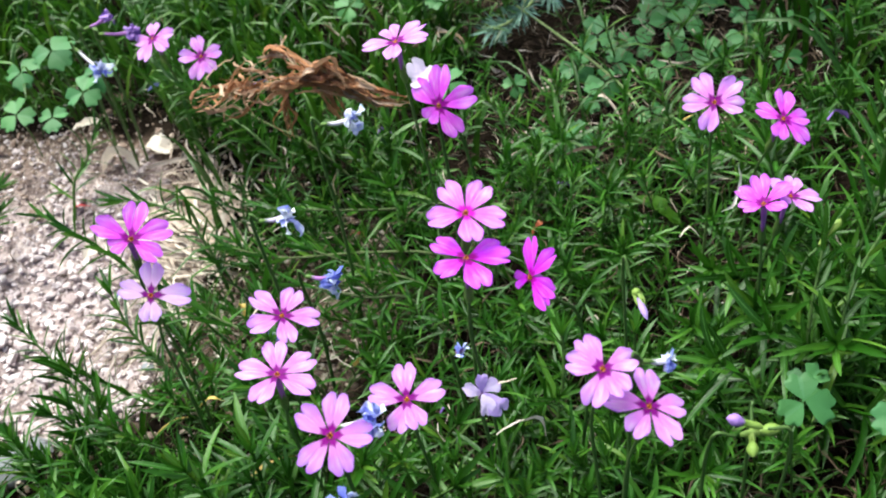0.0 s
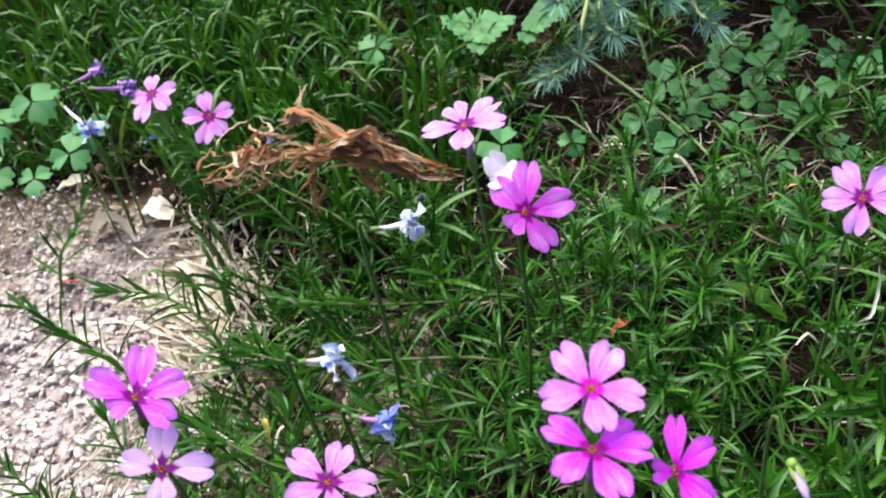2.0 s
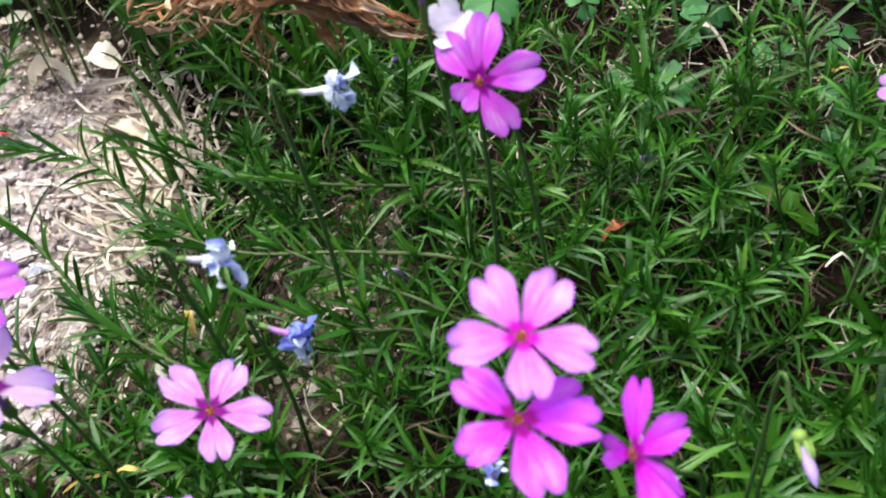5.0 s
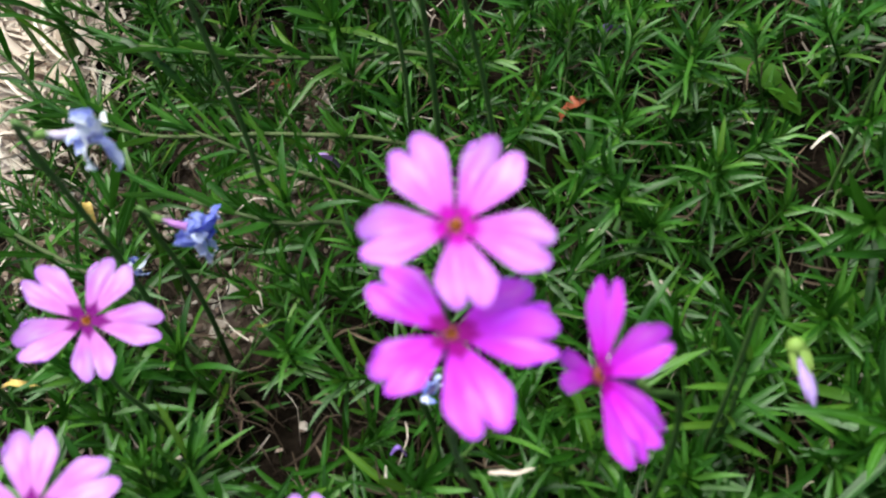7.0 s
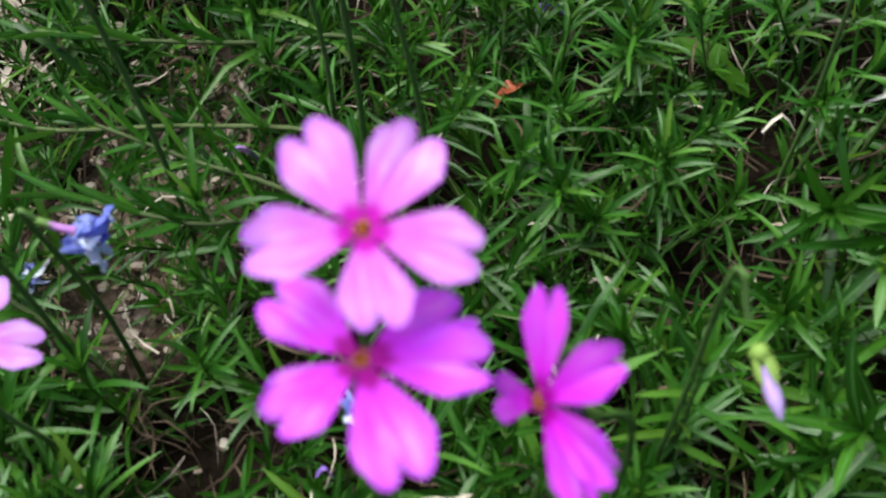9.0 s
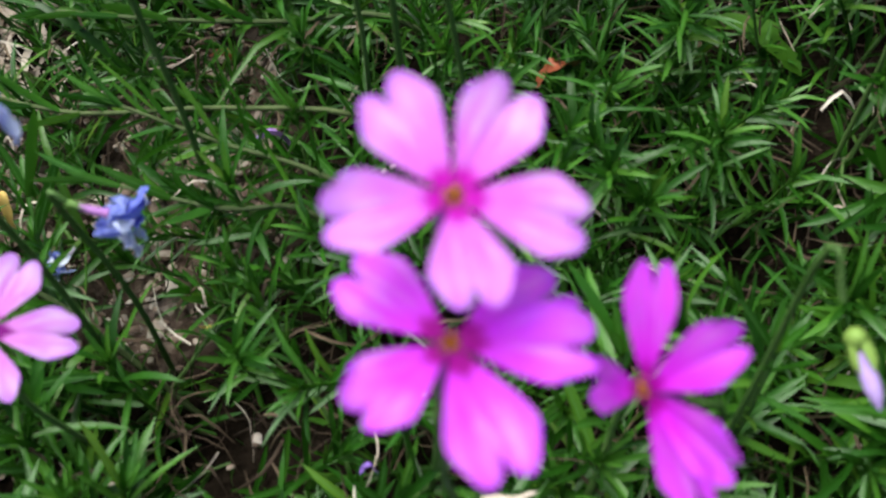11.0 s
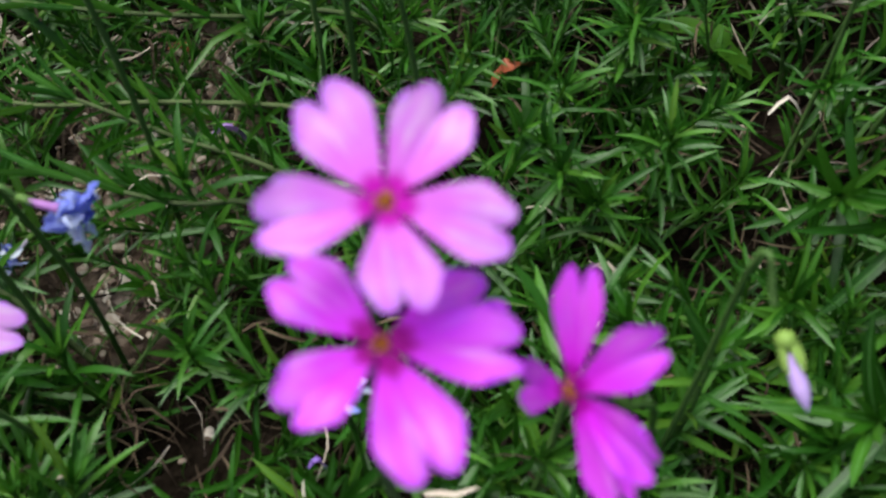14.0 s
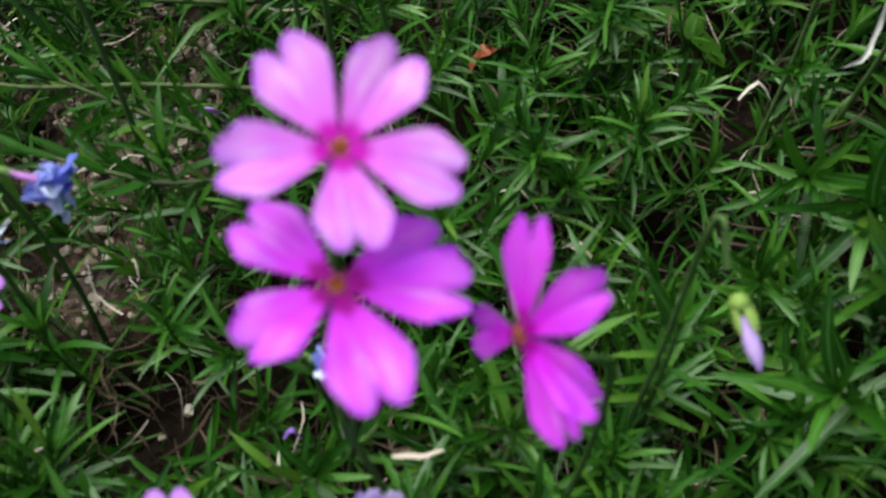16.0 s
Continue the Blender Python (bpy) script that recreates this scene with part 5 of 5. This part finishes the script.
lone_stem("straw_stalk", [(-0.158, 0.196, pit(-0.158, 0.196, 0.004)), (-0.140, 0.178, pit(-0.140, 0.178, 0.005)), (-0.122, 0.158, pit(-0.122, 0.158, 0.004))], 0.0012, STRAW, "pale straw stalk lying on grit", "stalk")
lone_stem("straw_stalk", [(-0.172, 0.108, pit(-0.172, 0.108, 0.003)), (-0.155, 0.118, pit(-0.155, 0.118, 0.006)), (-0.136, 0.132, pit(-0.136, 0.132, 0.006))], 0.0005, STRAW, "thin pale straw stalk lying on grit", "stalk")
lone_stem("straw_stalk", [(-0.168, 0.112, pit(-0.168, 0.112, 0.003)), (-0.158, 0.124, pit(-0.158, 0.124, 0.006)), (-0.146, 0.138, pit(-0.146, 0.138, 0.006))], 0.0005, STRAW, "thin pale straw stalk lying on grit", "stalk")


def scrap(name, points, width, material, words, category, fold=0.4, twist=0.5):
    line = curve(points, 10)
    w = width * np.interp(np.linspace(0, 1, 10), [0, 0.2, 0.5, 0.8, 1], [0.3, 0.85, 1, 0.8, 0.12])
    geo = ribbon(line, w, fold, twist, 0.2, 5)
    geo[0][:] += np.array([noise.noise_vector(Vector(p) * 330) for p in geo[0]]) * min(0.0018, 0.0004 + 0.12 * width)
    ob = new(name, mesh_of(name, geo, material))
    return tagged(ob, words, category)


scrap("dry_leaf", [(-0.140, 0.196, pit(-0.140, 0.196, 0.004)), (-0.128, 0.188, pit(-0.128, 0.188, 0.010)), (-0.117, 0.176, pit(-0.117, 0.176, 0.006))], 0.0100, DRY, "pale tan dry leaf lying on grit", "dry leaf")
scrap("dry_leaf", [(-0.172, 0.222, pit(-0.172, 0.222, 0.003)), (-0.162, 0.222, pit(-0.162, 0.222, 0.010)), (-0.152, 0.214, pit(-0.152, 0.214, 0.004))], 0.0085, DRY, "curled orange-tan dry leaf at the grit's edge", "dry leaf", 0.8, 1.6)
scrap("dry_leaf", [(-0.122, 0.160, pit(-0.122, 0.160, 0.004)), (-0.114, 0.153, pit(-0.114, 0.153, 0.008)), (-0.108, 0.143, pit(-0.108, 0.143, 0.004))], 0.0110, DRY, "pale crumpled dry leaf lying on straw", "dry leaf", 0.5, 0.9)
scrap("dry_leaf", [(-0.128, 0.170, pit(-0.128, 0.170, 0.004)), (-0.121, 0.166, pit(-0.121, 0.166, 0.008)), (-0.112, 0.164, pit(-0.112, 0.164, 0.004))], 0.0090, DRY, "pale crumpled dry leaf lying on straw", "dry leaf", 0.6, -0.9)
scrap("pale_blade", [(0.068, 0.184, -0.001), (0.077, 0.181, 0.004), (0.084, 0.170, -0.004)], 0.0028, STRAW, "bent pale yellow blade over a dark hollow", "dry blade")
scrap("rust_scrap", [(0.0285, 0.0930, 0.012), (0.0330, 0.0935, 0.017), (0.0375, 0.0960, 0.013)], 0.0060, RUST, "rust-brown leaf scrap among green needles", "leaf scrap")
scrap("rust_scrap", [(-0.047, 0.135, pit(-0.047, 0.135, 0.006)), (-0.043, 0.134, pit(-0.043, 0.134, 0.009)), (-0.040, 0.132, pit(-0.040, 0.132, 0.006))], 0.0045, RUST, "rust-brown leaf scrap among green needles", "leaf scrap")
scrap("curled_petal", [(0.0985, 0.0690, 0.0560), (0.0990, 0.0670, 0.0490), (0.0960, 0.0620, 0.0445), (0.0915, 0.0600, 0.0430)], 0.0013, WHITE, "white curled petal caught on green leaves", "petal", 0.8, 0.8)
scrap("dry_petal", [(0.0015, -0.0040, 0.0520), (0.0060, -0.0055, 0.0540), (0.0090, -0.0048, 0.0540)], 0.0011, STRAW, "dry cream petal among green needles", "petal")
scrap("yellow_blade", [(-0.047, 0.053, pit(-0.047, 0.053, 0.018)), (-0.045, 0.050, pit(-0.045, 0.050, 0.026)), (-0.043, 0.046, pit(-0.043, 0.046, 0.034))], 0.0022, YELLOW, "yellowed leaf blade among green needles", "dry blade")
scrap("red_scrap", [(-0.186, 0.200, pit(-0.186, 0.200, 0.003)), (-0.182, 0.200, pit(-0.182, 0.200, 0.005)), (-0.177, 0.200, pit(-0.177, 0.200, 0.003))], 0.0030, RED, "small red scrap lying on grit", "scrap")
for x, y, z, size in ((0.047, 0.123, 0.006, 0.0035), (-0.030, 0.093, 0.003, 0.0040), (-0.0150, 0.012, 0.018, 0.0015), (-0.025, 0.178, 0.005, 0.0035), (-0.143, 0.262, -0.010, 0.0045), (0.0485, 0.126, 0.002, 0.0032), (0.155, 0.113, 0.030, 0.0040), (-0.083, 0.230, 0.004, 0.0045), (-0.150, 0.128, -0.024, 0.0045)):
    scrap("fallen_petal", [(x - size, y, z), (x, y + 0.3 * size, z + 0.002), (x + size, y - 0.2 * size, z)], size, BUD if size < 0.0041 else FADED, "small fallen blue-violet phlox petal", "petal", 0.7, 1.2)
dry_rng = random.Random(8)
for x, y, w in ((-0.122, 0.172, 0.009), (-0.115, 0.165, 0.008), (-0.128, 0.160, 0.008), (-0.120, 0.150, 0.009), (-0.111, 0.152, 0.008), (-0.130, 0.176, 0.007), (-0.142, 0.224, 0.011), (-0.126, 0.184, 0.012), (-0.117, 0.158, 0.012), (-0.110, 0.170, 0.010), (-0.172, 0.168, 0.007), (-0.183, 0.255, 0.009), (-0.106, 0.146, 0.009), (-0.133, 0.205, 0.007), (-0.113, 0.140, 0.007), (-0.120, 0.196, 0.007)):
    a = dry_rng.uniform(0, 6.28)
    dx, dy = 0.8 * w * math.cos(a), 0.8 * w * math.sin(a)
    scrap("dry_leaf", [(x - dx, y - dy, pit(x - dx, y - dy, 0.003)), (x, y, pit(x, y, 0.006)), (x + dx, y + dy, pit(x + dx, y + dy, 0.003))], w, DRY, "pale tan crumpled dry leaf lying on grit", "dry leaf", dry_rng.uniform(0.1, 0.5), dry_rng.uniform(-0.8, 0.8))
scrap("broad_leaf", [(0.072, 0.112, 0.004), (0.080, 0.102, 0.010), (0.088, 0.092, 0.006)], 0.0110, GRASS, "broad green weed leaf under thin blades", "leaf", 0.15, 0.2)
scrap("yellow_blade", [(0.100, 0.142, 0.014), (0.107, 0.142, 0.018), (0.114, 0.141, 0.015)], 0.0022, YELLOW, "short yellowed blade among green grass", "dry blade")
scrap("yellow_blade", [(-0.126, 0.046, pit(-0.126, 0.046, 0.016)), (-0.117, 0.047, pit(-0.117, 0.047, 0.021)), (-0.108, 0.050, pit(-0.108, 0.050, 0.018))], 0.0020, YELLOW, "yellowed leaf blade among green needles", "dry blade")
scrap("yellow_blade", [(-0.083, 0.004, 0.010), (-0.075, 0.006, 0.014), (-0.066, 0.009, 0.012)], 0.0022, YELLOW, "yellowed leaf blade among green needles", "dry blade")
scrap("yellow_blade", [(-0.0915, 0.093, -0.002), (-0.0900, 0.090, 0.001), (-0.0895, 0.086, -0.006)], 0.0024, YELLOW, "yellowed blade standing among thin sprigs", "dry blade")
scrap("yellow_blade", [(-0.0885, 0.084, -0.007), (-0.0845, 0.086, 0.000), (-0.0810, 0.087, 0.001)], 0.0022, STRAW, "pale yellow blade standing among thin sprigs", "dry blade")
scrap("yellow_blade", [(-0.1030, 0.041, 0.005), (-0.0970, 0.039, 0.011), (-0.0935, 0.040, 0.006)], 0.0024, YELLOW, "yellowed leaf blade among green needles", "dry blade")
scrap("curled_straw", [(0.000, -0.018, 0.046), (0.007, -0.0175, 0.050), (0.014, -0.015, 0.046), (0.015, -0.013, 0.034)], 0.0016, STRAW, "thin curled straw-coloured blade among green leaves", "dry blade", 0.6, 2.0)


def weed_leaf(place, reach, words="light green feathered weed leaf with paired leaflets"):
    """A leaf of paired leaflets along a stalk."""
    c = np.array(place)
    foot = np.array((c[0] - 0.4 * reach[0], c[1] + 0.02, pit(c[0] - 0.4 * reach[0], c[1] + 0.02)))
    ob = thing("weed_leaf", foot, words, "leaf")
    tip = c + reach
    line = curve([foot, 0.6 * c + 0.4 * foot + (0, 0, 0.012), c, 0.5 * (c + tip) + (0, 0, 0.003), tip], 16)
    part("stalk", pipe(line, np.linspace(0.0006, 0.0003, 16), 5), STEM, ob, "thin green stalk")
    along = unit(reach)
    side = unit(np.cross(along, (0, 0, 1)))
    for k, t in enumerate((0.0, 0.3, 0.6, 0.85)):
        for sign in (-1, 1):
            p = c + t * np.array(reach) + (0, 0, 0.002)
            part("leaflet", leaflet_geo(p, unit(0.75 * sign * side + 0.6 * along), np.array((0, -0.2, 0.97)), 0.0085 - 0.0030 * t, 0.15), CLOVER, ob)
    part("leaflet", leaflet_geo(tip, along, np.array((0, -0.2, 0.97)), 0.0075, 0.15), CLOVER, ob)
    return ob


weed_leaf((0.020, 0.256, 0.030), (-0.010, -0.016, 0.001))
weed_leaf((0.043, 0.254, 0.032), (-0.012, -0.013, 0.000))
weed_leaf((0.002, 0.262, 0.030), (0.004, -0.018, 0.001))
